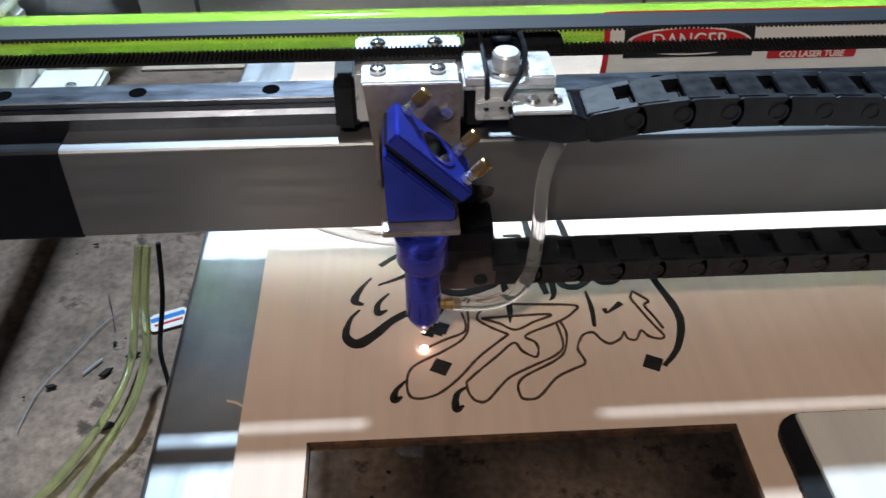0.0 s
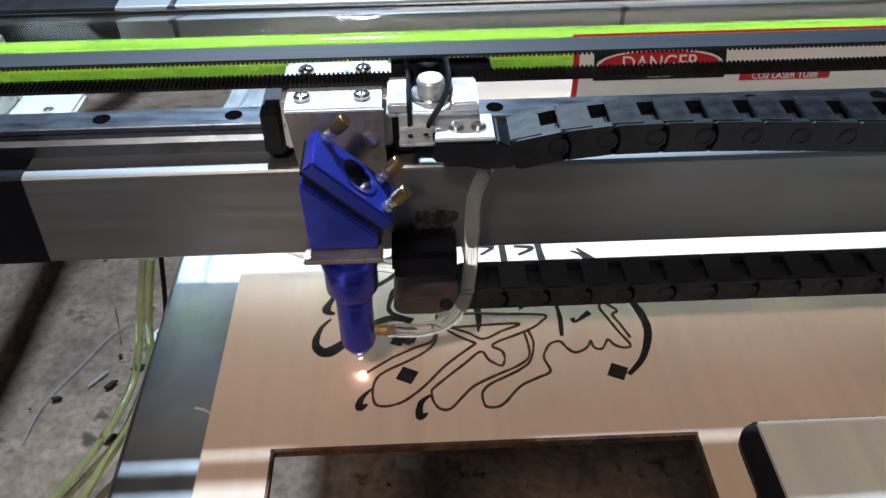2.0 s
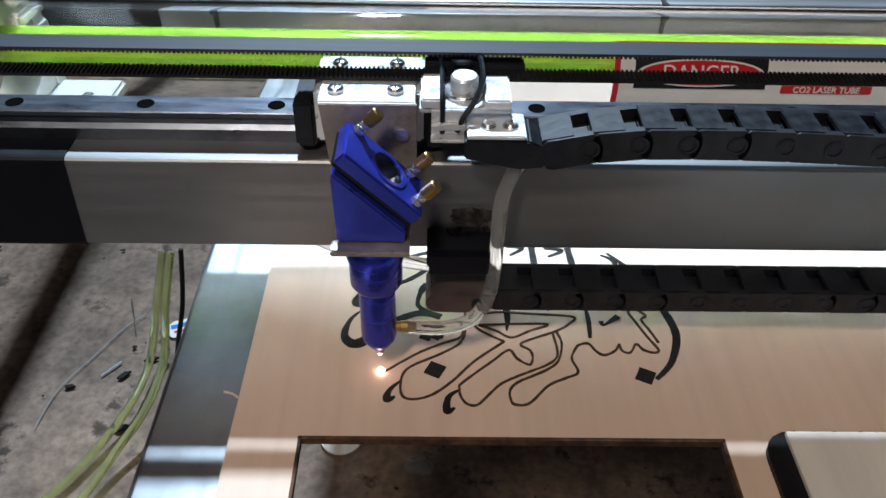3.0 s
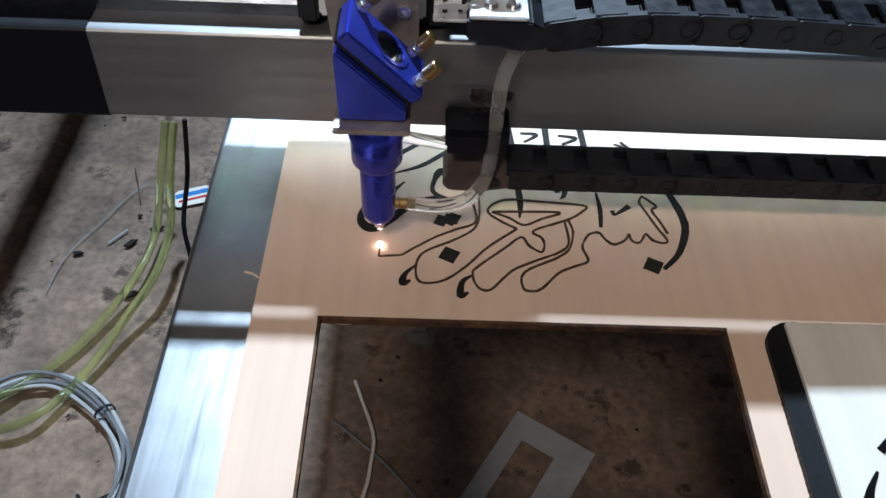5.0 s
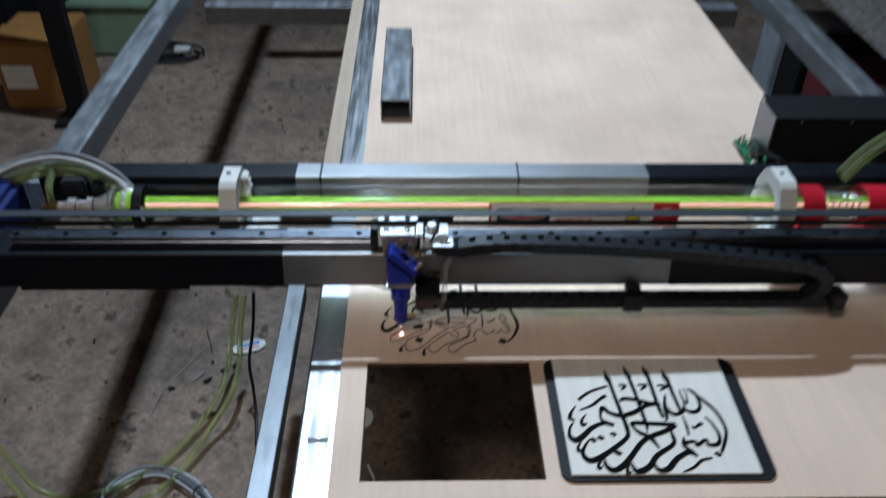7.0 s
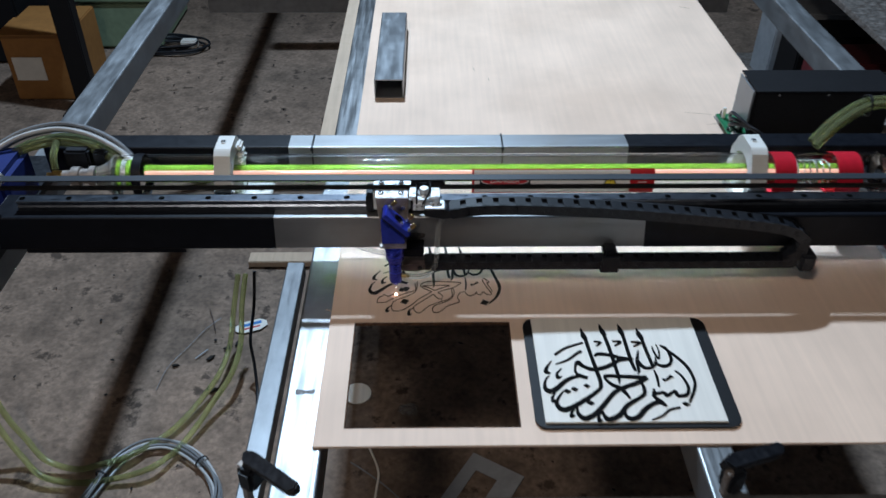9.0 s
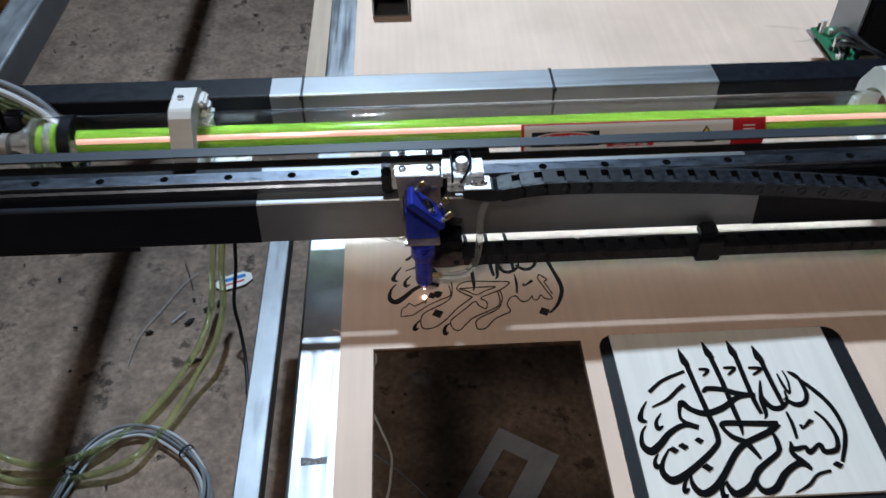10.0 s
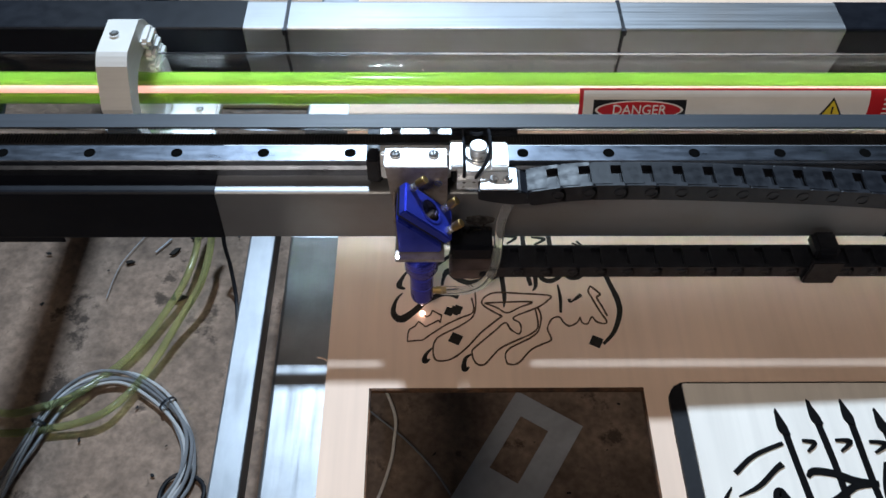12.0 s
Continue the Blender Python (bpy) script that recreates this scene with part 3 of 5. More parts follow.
# loose lower flap of tape under the beam
part("tape_flap", box(-0.5, -0.29, 0.0560, 0.0572, 0.763, 0.7692, 0.0003), TAPE, front_beam, "loose tape edge")
for x in (-0.1385, 0.141):
    y0, y1, z0, z1 = RB
    tie = part("cable_tie", square_tube("x", x - 0.0013, x + 0.0013, y0 - 0.0014, y1 + 0.0014, z0 - 0.0014, z1 + 0.0014, wall=0.0012, radius=0.003), BLACK, rear_beam, "black cable tie")
    part("tie_head", box(x - 0.0022, x + 0.0022, y0 - 0.0045, y0 - 0.0005, z1 - 0.004, z1 + 0.0015, 0.0005), BLACK, tie)

# linear rail with a groove on each flank; flat black discs paint in the shade of its bolt counterbores
RY, RZ = 0.0783, 0.835
prof = [(-0.0075, 0), (0.0075, 0), (0.0075, 0.006), (0.0055, 0.008), (0.0055, 0.0105), (0.0075, 0.0125), (0.0075, 0.0145), (0.007, 0.015), (-0.007, 0.015), (-0.0075, 0.0145), (-0.0075, 0.0125), (-0.0055, 0.0105), (-0.0055, 0.008), (-0.0075, 0.006)]
rail = part("linear_rail", prism([(y, z) for y, z in prof], -0.5, 0.8, Matrix(((0, 0, 1, 0), (1, 0, 0, RY), (0, 1, 0, 0.820), (0, 0, 0, 1)))), RAIL, gantry, "ground steel linear guide rail")
pit_shade_mesh = mesh_of("bolt", turned([(0.0040, 0.0), (0.0040, 0.0003)], n=20), PIT)
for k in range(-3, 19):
    part("bolt", pit_shade_mesh, None, rail, m=pose(-0.3144 + 0.06 * k, RY, RZ - 0.0001))

# belt loop with teeth, over the rail
BY, BW = 0.0785, 0.0062
belt = part("timing_belt", box(-0.52, 0.82, BY - BW, BY + BW, 0.8643, 0.8655), BELT_BACK, gantry, "black toothed rubber belt")
RY2 = 0.0712
part("belt_return", box(-0.52, 0.82, RY2 - 0.0045, RY2 + 0.0045, 0.8546, 0.8557), BELT, belt)
verts, faces = [], []
for z0, z1, by, bw in ((0.8633, 0.8643, BY, BW), (0.8557, 0.8566, RY2, 0.0045)):
    for k in range(668):
        x = -0.519 + 0.002 * k
        i = len(verts)
        verts += [(x + dx, by + dy, z) for z in (z0, z1) for dx in (0, 0.001) for dy in (-bw, bw)]
        faces += [tuple(i + q for q in f) for f in ((0, 1, 3, 2), (4, 6, 7, 5), (0, 4, 5, 1), (2, 3, 7, 6), (0, 2, 6, 4), (1, 5, 7, 3))]
teeth = bpy.data.meshes.new("belt_teeth")
teeth.from_pydata(verts, [], faces)
teeth.materials.append(BELT)
part("belt_teeth", teeth, None, belt, kind="stuff")

# glass laser tube
TY, TZ, TR = 0.160, 0.818, 0.030
tube = part("laser_tube", ring(TR - 0.0018, TR, 1.06, pose(-0.40, TY, TZ, 0, 90, 0), n=64), GLASS, gantry, "clear glass laser tube", smooth=True)
tube.visible_shadow = False
jacket = part("water_jacket", turned([(0.0001, 0), (0.0121, 0.001), (0.0121, 0.985), (0.0001, 0.986)], pose(-0.36, TY, TZ + 0.0036, 0, 90, 0), 40), COOLANT, tube, "bright green coolant jacket", smooth=True)
part("inner_bore", turned([(0.0001, 0), (0.0054, 0.0005), (0.0054, 0.982), (0.0001, 0.983)], pose(-0.358, TY - 0.0058, TZ + 0.0036 + 0.0044, 0, 90, 0), 24), PALE_BORE, tube, "pale inner glass bore", smooth=True)
glow = part("discharge_bore", turned([(0.0001, 0), (0.0027, 0.0005), (0.0027, 0.98), (0.0001, 0.981)], pose(-0.357, TY - 0.0100, TZ + 0.0036 + 0.0074, 0, 90, 0), 20), PLASMA, tube, "glowing pink discharge", smooth=True)
for x, w, mat, lab in ((-0.371, 0.012, TAPE, "black band"), (0.507, 0.030, RED_TAPE, "red tape band"), (0.594, 0.034, RED_TAPE, "red tape band")):
    part("band", ring(TR + 0.0002, TR + 0.0012, w, pose(x, TY, TZ, 0, 90, 0), n=48), mat, tube, lab, smooth=True)
cap = part("end_cap", turned([(0.009, -0.030), (0.013, -0.026), (0.017, -0.014), (0.024, -0.005), (0.0295, 0.001), (0.0295, 0.004)], pose(-0.402, TY, TZ, 0, 90, 0), 32), HOSE_CLEAR, tube, "clear glass tube end", smooth=True)
part("coolant_pocket", turned([(0.004, 0), (0.0195, 0.001), (0.0205, 0.010), (0.0205, 0.020), (0.006, 0.021)], pose(-0.3965, TY, TZ + 0.002, 0, 90, 0), 28), COOLANT, tube, "green coolant in the tube end", smooth=True)
part("bright_collar", ring(0.0208, 0.0222, 0.007, pose(-0.388, TY, TZ + 0.002, 0, 90, 0), n=32), CHROME, tube, "bright metal collar", smooth=True)
part("mirror_mount", turned([(0.0085, 0.0), (0.0085, 0.012), (0.0135, 0.013), (0.0135, 0.024), (0.0105, 0.025), (0.0105, 0.037), (0.0145, 0.038), (0.0145, 0.046)], pose(-0.474, TY, TZ, 0, 90, 0), 28), STEEL, tube, "steel output fitting")
part("brass_fitting", turned([(0.006, 0.0), (0.006, 0.008), (0.0095, 0.009), (0.0095, 0.018), (0.007, 0.019), (0.007, 0.024)], pose(-0.496, TY, TZ, 0, 90, 0), 6), BRASS, tube, "brass hose fitting")
part("terminal_block", box(-0.474, -0.440, TY + 0.016, TY + 0.034, TZ + 0.004, TZ + 0.030, 0.003), BLACK, tube, "black terminal block")
part("terminal_block", box(-0.436, -0.416, TY + 0.018, TY + 0.032, TZ + 0.006, TZ + 0.027, 0.003), BLACK, tube)
part("end_cap", turned([(0.0295, 0), (0.027, 0.01), (0.012, 0.02), (0.008, 0.05)], pose(0.658, TY, TZ, 0, 90, 0), 32), GLASS, tube, smooth=True)
part("nipple", sweep([(-0.375, TY, TZ - 0.026), (-0.376, TY - 0.004, TZ - 0.04), (-0.378, TY - 0.01, TZ - 0.05)], 0.005), HOSE_GREEN, tube)

# warning label wrapped on the front of the tube
LX0, LX1 = 0.0915, 0.3415


def wrapped(x0, x1, a0, a1, lift, n=14):
    """A patch on the tube between two angles (0 = towards the front, 90 = up)."""
    own = bmesh.new()
    rows = []
    for r in (TR + lift, TR + lift + 0.0003):
        for x in (x0, x1):
            rows.append([own.verts.new((x, TY - r * math.cos(radians(a0 + (a1 - a0) * k / n)), TZ + r * math.sin(radians(a0 + (a1 - a0) * k / n)))) for k in range(n + 1)])
    ia, ib, oa, ob = rows
    for k in range(n):
        for p, q in ((ia, ib), (ob, oa), (oa, ia), (ib, ob)):
            own.faces.new((p[k], p[k + 1], q[k + 1], q[k]))
    for k in (0, n):
        own.faces.new((ia[k], ib[k], ob[k], oa[k]))
    return own


def on_tube(bm, x, angle, lift):
    """Bends a flat mark (x along the tube, y up) round the tube."""
    for v in bm.verts:
        a = radians(angle) + v.co.y / TR
        r = TR + lift + v.co.z
        v.co = Vector((x + v.co.x, TY - r * math.cos(a), TZ + r * math.sin(a)))
    return bm


label = part("warning_label", wrapped(LX0, LX1, -22, 47, 0.0003), RED, tube, "red and off-white laser warning label")
part("label_field", wrapped(LX0 + 0.003, LX1 - 0.034, -18, 44, 0.0008), LABEL, label)
part("black_field", wrapped(LX0 + 0.0105, LX0 + 0.0795, 2, 31.5, 0.0013), PAINT_BLACK, label)
oval = [(0.0310 * math.cos(2 * math.pi * k / 40), 0.0060 * math.sin(2 * math.pi * k / 40)) for k in range(40)]
part("red_oval", on_tube(prism([(x * 1.06, y * 1.15) for x, y in oval], 0, 0.0002), LX0 + 0.0447, 17.4, 0.0017), LABEL, label)
part("red_oval", on_tube(prism(oval, 0, 0.0002), LX0 + 0.0447, 17.4, 0.0020), RED, label)
part("lettering", on_tube(text_bm("DANGER", 0.0100), LX0 + 0.0447, 17.4, 0.0025), LABEL, label, "white word on a red oval")
part("lettering", on_tube(prism(rounded(-0.024, 0.024, -0.0022, 0.0022, 0.001), 0, 0.0002), LX0 + 0.112, 2, 0.0013), RED, label)
part("lettering", on_tube(text_bm("CO2 LASER TUBE", 0.0046), LX0 + 0.112, 2, 0.0018), LABEL, label)


def bent_triangle(half, high, n=10):
    """A triangle, apex up at y = 0, in level slices that can follow the tube."""
    own = bmesh.new()
    for k in range(n):
        u, w = k / n, (k + 1) / n
        prism([(-half * w, -high * w), (half * w, -high * w), (half * u + 1e-5, -high * u), (-half * u - 1e-5, -high * u)], 0, 0.0002, bm=own)
    return own


part("hazard_triangle", on_tube(bent_triangle(0.0112, 0.0175), LX0 + 0.1888, 35.0, 0.0013), PAINT_BLACK, label)
part("hazard_triangle", on_tube(bent_triangle(0.0084, 0.0132), LX0 + 0.1888, 30.5, 0.0018), YELLOW, label)
part("hazard_triangle", on_tube(prism(rounded(-0.0006, 0.0006, -0.0095, -0.004, 0.0004), 0, 0.0002), LX0 + 0.1888, 30.5, 0.0023), PAINT_BLACK, label)
bm = bmesh.new()
for k in range(4):
    prism([(-0.006, -0.0006 - 0.0035 * k), (0.006, -0.0006 - 0.0035 * k), (0.006, 0.0006 - 0.0035 * k), (-0.006, 0.0006 - 0.0035 * k)], 0, 0.0002, bm=bm)
part("small_print", on_tube(bm, LX1 - 0.017, 32, 0.0008), LABEL, label)


# tube holders: printed white straps on a foot
def tube_holder(x):
    outline = [(-0.045, 0.0), (-0.0435, 0.022), (-0.027, 0.0475), (-0.019, 0.0530), (0.018, 0.0530), (0.028, 0.046), (0.044, 0.02), (0.045, 0.0), (0.045, -0.045), (-0.045, -0.045)]
    bmh = bmesh.new()
    n = 96

    def ray_to(poly, a):
        d = Vector((math.cos(a), math.sin(a)))
        best = 1e9
        for i in range(len(poly)):
            p, q = Vector(poly[i]), Vector(poly[(i + 1) % len(poly)])
            e = q - p
            den = d.x * e.y - d.y * e.x
            if abs(den) > 1e-9:
                t = (p.x * e.y - p.y * e.x) / den
                u = (p.x * d.y - p.y * d.x) / den
                if t > 0 and -1e-6 <= u <= 1 + 1e-6:
                    best = min(best, t)
        return d * best

    loops = []
    for w in (-0.011, 0.011):
        loops.append([bmh.verts.new((w, *ray_to(outline, 2 * math.pi * k / n))) for k in range(n)])
        loops.append([bmh.verts.new((w, 0.0325 * math.cos(2 * math.pi * k / n), 0.0325 * math.sin(2 * math.pi * k / n))) for k in range(n)])
    o0, i0, o1, i1 = loops
    for k in range(n):
        j = (k + 1) % n
        for p, q in ((o0, i0), (i1, o1), (o1, o0), (i0, i1)):
            bmh.faces.new((p[k], p[j], q[j], q[k]))
    holder = part("tube_holder", bmh, WHITE, gantry, "white printed plastic tube clamp", m=pose(x, TY, TZ))
    part("screw", turned([(0.0034, 0), (0.0034, 0.002), (0.002, 0.003)], pose(-0.002, 0.0, 0.0530), 14), CHROME, holder)
    part("clamp_body", box(-0.0132, 0.0122, -0.0482, -0.034, -0.045, 0.006, 0.002), WHITE, holder)
    part("clamp_body", box(-0.0128, 0.0125, 0.034, 0.0482, -0.045, 0.004, 0.002), WHITE, holder)
    part("foot", box(-0.011, 0.05, -0.028, 0.045, -0.05, -0.04, 0.002), WHITE, holder)
    for dz in (0.012, 0.024, 0.036):
        part("clamp_lug", box(0.0105, 0.019, 0.004, 0.040 - dz * 0.4, dz, dz + 0.0085, 0.0025), WHITE, holder)
    for y in (-0.018, 0.02):
        part("screw", turned([(0.0034, 0), (0.0034, 0.002), (0.002, 0.003)], pose(0.035, y, -0.04), 14), CHROME, holder)


tube_holder(-0.243)
tube_holder(0.478)

# end carriages on the side tubes
for x, s in ((-0.58, 1), (0.855, -1)):
    end = part("end_carriage", box(x - 0.045, x + 0.045, 0.03, 0.30, 0.756, 0.77, 0.002), BLACK, gantry, "black gantry end plate")
    part("end_bracket", box(x - 0.03, x + 0.03, 0.02, 0.05, 0.77, 0.84, 0.006), BLUE_PLASTIC, end, "blue printed end bracket")
    part("end_bracket", box(x + s * 0.02 - 0.03, x + s * 0.02 + 0.03, 0.11, 0.2, 0.77, 0.845, 0.008), BLUE_PLASTIC, end, "blue printed mirror bracket")
    part("pulley", turned([(0.009, -0.008), (0.009, -0.006), (0.0068, -0.006), (0.0068, 0.006), (0.009, 0.006), (0.009, 0.008)], pose(x + s * 0.06, BY, 0.8615, 90, 0, 0), 24), CHROME, end)

# power supply hanging behind the rear beam
psu = part("power_supply", box(0.565, 0.79, 0.385, 0.455, 0.752, 0.835, 0.002), PAINT_BLACK, gantry, "black steel power supply box")
part("cover_plate", box(0.56, 0.795, 0.378, 0.46, 0.835, 0.8372, 0.0008), PAINT_BLACK, psu)
part("side_plate", box(0.5575, 0.5605, 0.385, 0.455, 0.755, 0.834, 0.001), GALV, psu, "bare metal side plate")
part("circuit_board", box(0.525, 0.5575, 0.345, 0.44, 0.762, 0.766, 0.0005), PCB, psu, "green circuit board with parts")
for i in range(12):
    a, b = random.uniform(0.526, 0.55), random.uniform(0.348, 0.43)
    part("component", box(a, a + 0.005, b, b + 0.006, 0.766, 0.766 + random.uniform(0.004, 0.02), 0.0006), (PAINT_BLACK, LABEL, CHROME)[i % 3], psu)
for x in (0.6, 0.68, 0.77):
    part("screw", turned([(0.0022, 0), (0.0022, 0.001)], pose(x, 0.3845, 0.828, 90, 0, 0), 10), CHROME, psu)
part("shelf", box(0.53, 0.83, 0.274, 0.46, 0.748, 0.752, 0.001), STEEL, psu)
for k in range(3):
    part("wire", sweep([(0.54, 0.37 + 0.02 * k, 0.77), (0.512, 0.34, 0.80 + 0.01 * k), (0.53, 0.30, 0.815), (0.57, 0.28, 0.80), (0.66, 0.28, 0.79)], 0.0028), BLACK, psu)

# hoses and leads at the tube's ends
for dy, dz, mat, r in ((0, -0.010, HOSE_GREEN, 0.006), (0.012, 0.004, GREY_WIRE, 0.0042), (0.02, -0.012, HOSE_GREEN, 0.0055), (0.004, 0.009, PALE_WIRE, 0.0034), (0.016, 0.011, GREY_WIRE, 0.003), (0.022, 0.006, BLACK, 0.003)):
    part("lead", sweep([(-0.372 - 0.4 * dy, 0.165 + dy, 0.832), (-0.405, 0.18 + dy, 0.842 + dz), (-0.45, 0.198 + dy, 0.854 + dz), (-0.50, 0.202 + dy, 0.857 + dz), (-0.555, 0.18 + dy, 0.846 + dz), (-0.605, 0.13 + dy, 0.812 + dz), (-0.63, 0.1, 0.74)], r, 8), mat, gantry, "hose and cable arching over the tube end")
part("lead", sweep([(-0.482, 0.160, 0.83), (-0.484, 0.168, 0.845), (-0.488, 0.2, 0.852)], 0.005, 8), HOSE_GREEN, gantry)
for dy in (0, 0.014):
    part("lead", sweep([(0.58, 0.19 + dy, 0.845), (0.62, 0.21 + dy, 0.875), (0.67, 0.225 + dy, 0.892), (0.74, 0.22 + dy, 0.885), (0.82, 0.19 + dy, 0.87), (0.9, 0.17, 0.83)], 0.0065, 8), HOSE_GREEN, gantry, "pale green coolant hose")
for x in (0.655, 0.745):
    part("cable_tie", ring(0.0145, 0.016, 0.003, pose(x, 0.229, 0.889, 0, 90, 0), n=20), BLACK, gantry)
part("coil", sweep([(0.54 + 0.0022 * k, TY + 0.019 * math.cos(k * 1.6), TZ + 0.003 + 0.019 * math.sin(k * 1.6)) for k in range(24)], 0.0013, 6, 4), CHROME, tube, "metal electrode coil")


# ---- drag chain ----
def link_mesh():
    """One link of chain along x: two cheeks, a floor and a bridge over an open window."""
    b = bmesh.new()
    L, W, H = 0.0205, 0.021, 0.0142
    for s in (-1, 1):
        y0, y1 = (W / 2 - 0.0032, W / 2) if s > 0 else (-W / 2, -W / 2 + 0.0032)
        outline = []
        for cx, start in ((L / 2 + 0.001, -90), (-L / 2 + 0.003, 90)):
            for k in range(7):
                a = radians(start + 30 * k)
                outline.append((cx + (H / 2 - 0.0005) * 0.55 * math.cos(a), (H / 2) * math.sin(a)))
        prism(outline, y0, y1, Matrix(((1, 0, 0, 0), (0, 0, 1, 0), (0, 1, 0, 0), (0, 0, 0, 1))), b)
        turned([(0.0042, 0), (0.0042, 0.0005), (0.003, 0.0007), (0.003, 0.0002)], pose(L / 2 - 0.001, s * W / 2, 0, -90 * s, 0, 0), 14, b)
    box(-L / 2 + 0.0005, L / 2 - 0.0065, -W / 2 + 0.001, W / 2 - 0.001, H / 2 - 0.0022, H / 2 + 0.0004, 0.0004, b)
    box(-L / 2 + 0.0005, L / 2 - 0.0085, -W / 2 + 0.001, W / 2 - 0.001, -H / 2 - 0.0002, -H / 2 + 0.002, 0.0004, b)
    box(-L / 2 - 0.001, L / 2 + 0.001, -W / 2 + 0.0032, W / 2 - 0.0032, -H / 2 + 0.0025, H / 2 - 0.0045, 0.0012, b)
    return mesh_of("link", b, BLACK)


LINK = link_mesh()


def lay_chain(parent, path, pitch=0.0204, tall=1.0):
    line = [Vector(q) for q in spline(path, 40)]
    run, at, last = 0.0, 0.0, None
    spots = []
    for a, b in zip(line, line[1:]):
        d = (b - a).length
        while at <= run + d:
            spots.append(a + (b - a) * ((at - run) / d))
            at += pitch
        run += d
    for a, b in zip(spots, spots[1:]):
        way = (b - a).normalized()
        side = Vector((0, 1, 0))
        side = (side - way * side.dot(way)).normalized()
        up = way.cross(side)
        m = Matrix((way, side, up)).transposed().to_4x4()
        m.translation = (a + b) / 2
        m = m @ Matrix.Diagonal((1, 1, tall, 1))
        part("link", LINK, None, parent, m=m)


CY = 0.044
lower_chain = thing("lower_chain_run", "black plastic drag chain run hanging under the beam", "drag chain")
lay_chain(lower_chain, [(0.026, CY, 0.7550), (0.2, CY, 0.7551), (0.4, CY, 0.755), (0.528, CY, 0.7555)], tall=0.84)
plug = []
for k in range(9):
    a = radians(90 + 22.5 * k)
    plug.append((0.0005 + 0.0056 * math.cos(a), 0.7525 + 0.0056 * math.sin(a)))
end = part("end_link", prism(plug + [(0.014, 0.7472), (0.0285, 0.7495), (0.0285, 0.7590), (0.014, 0.7590)], CY - 0.0108, CY + 0.0108, Matrix(((1, 0, 0, 0), (0, 0, 1, 0), (0, 1, 0, 0), (0, 0, 0, 1))), bevel=0.0008), SOOTY, lower_chain, "sooty dark end bracket")
part("pivot", turned([(0.0034, 0), (0.0034, 0.0008), (0.0022, 0.0012)], pose(0.0205, CY - 0.0108, 0.7535, 90, 0, 0), 16), BLACK, end)
upper_chain = thing("upper_chain_run", "black plastic drag chain from carriage along the beam", "drag chain")
lay_chain(upper_chain, [(0.046, CY, 0.8375), (0.065, CY, 0.8415), (0.09, CY, 0.8440), (0.15, CY, 0.8435), (0.25, CY, 0.838), (0.35, CY - 0.002, 0.830), (0.43, CY - 0.006, 0.823), (0.475, CY - 0.007, 0.816), (0.500, CY - 0.006, 0.804), (0.509, CY - 0.004, 0.789), (0.505, CY - 0.002, 0.772), (0.490, CY, 0.7590)])
clip = part("chain_clip", box(0.259, 0.283, 0.03, 0.062, 0.7455, 0.7485, 0.001), BLACK, gantry, "black clip holding the chain")
part("clip_side", box(0.259, 0.283, 0.029, 0.0325, 0.746, 0.772, 0.001), BLACK, clip)
part("clip_head", box(0.262, 0.28, 0.035, 0.056, 0.766, 0.778, 0.003), BLACK, clip)
mount = part("chain_mount", box(-0.0045, 0.0258, 0.035, 0.0542, 0.7735, 0.7845, 0.001), TAPE, gantry, "black taped chain mount")
part("mount_flap", box(-0.0035, 0.0250, 0.0333, 0.035, 0.7715, 0.7832, 0.0006), TAPE, mount)
bm = bmesh.new()
for k in range(12):
    h = random.uniform(0.0015, 0.0042)
    prism([(-0.0016, 0), (0.0016, 0), (random.uniform(-0.0012, 0.0014), h), (random.uniform(-0.002, 0.0), h * 0.8)], -0.0002, 0.0002, pose(0.006 + 0.0017 * k, 0.0500 + random.uniform(-0.0025, 0.0025), 0.7842, 90 + random.uniform(-25, 25), 0, random.uniform(-30, 30)), bm)
part("soot_crust", bm, CHAR, mount, "sooty crust on the mount")
smudge = [(0.0105 * math.cos(a) * (1 + 0.35 * noise.noise(Vector((math.cos(a) * 2.2, math.sin(a) * 2.2, 3)))), 0.0058 * math.sin(a) * (1 + 0.45 * noise.noise(Vector((math.cos(a) * 2.7, math.sin(a) * 2.7, 8))))) for a in [2 * math.pi * q / 40 for q in range(40)]]
part("soot_stain", prism(smudge, 0, 0.0002, pose(0.0165, 0.0545, 0.7905, 90, 0, 0)), SMUDGE, front_beam, "brown soot stain on the beam face")
hook = part("chain_hook", box(0.522, 0.542, 0.026, 0.053, 0.7475, 0.7735, 0.003), BLACK, gantry, "black hook at the chain's bend")

# ---- carriage with the laser head ----
carriage = thing("laser_carriage", "sliding carriage with blue anodised laser head cutting the board", "laser head")
HX, HY = -0.0252, 0.0222
BXC = -0.0285
block = part("bearing_block", box(BXC - 0.024, BXC + 0.024, 0.0613, 0.0953, 0.8265, 0.852, 0.0012), ZINC, carriage, "bright steel bearing block")
for a, b in ((BXC - 0.0335, BXC - 0.024), (BXC + 0.024, BXC + 0.0335)):
    part("end_seal", box(a, b, 0.0605, 0.096, 0.8235, 0.8462, 0.0015), BLACK, block, "black rubber end seal")
part("top_plate", box(BXC - 0.0205, BXC + 0.0205, 0.049, 0.0895, 0.852, 0.854, 0.0005), ZINC, block)
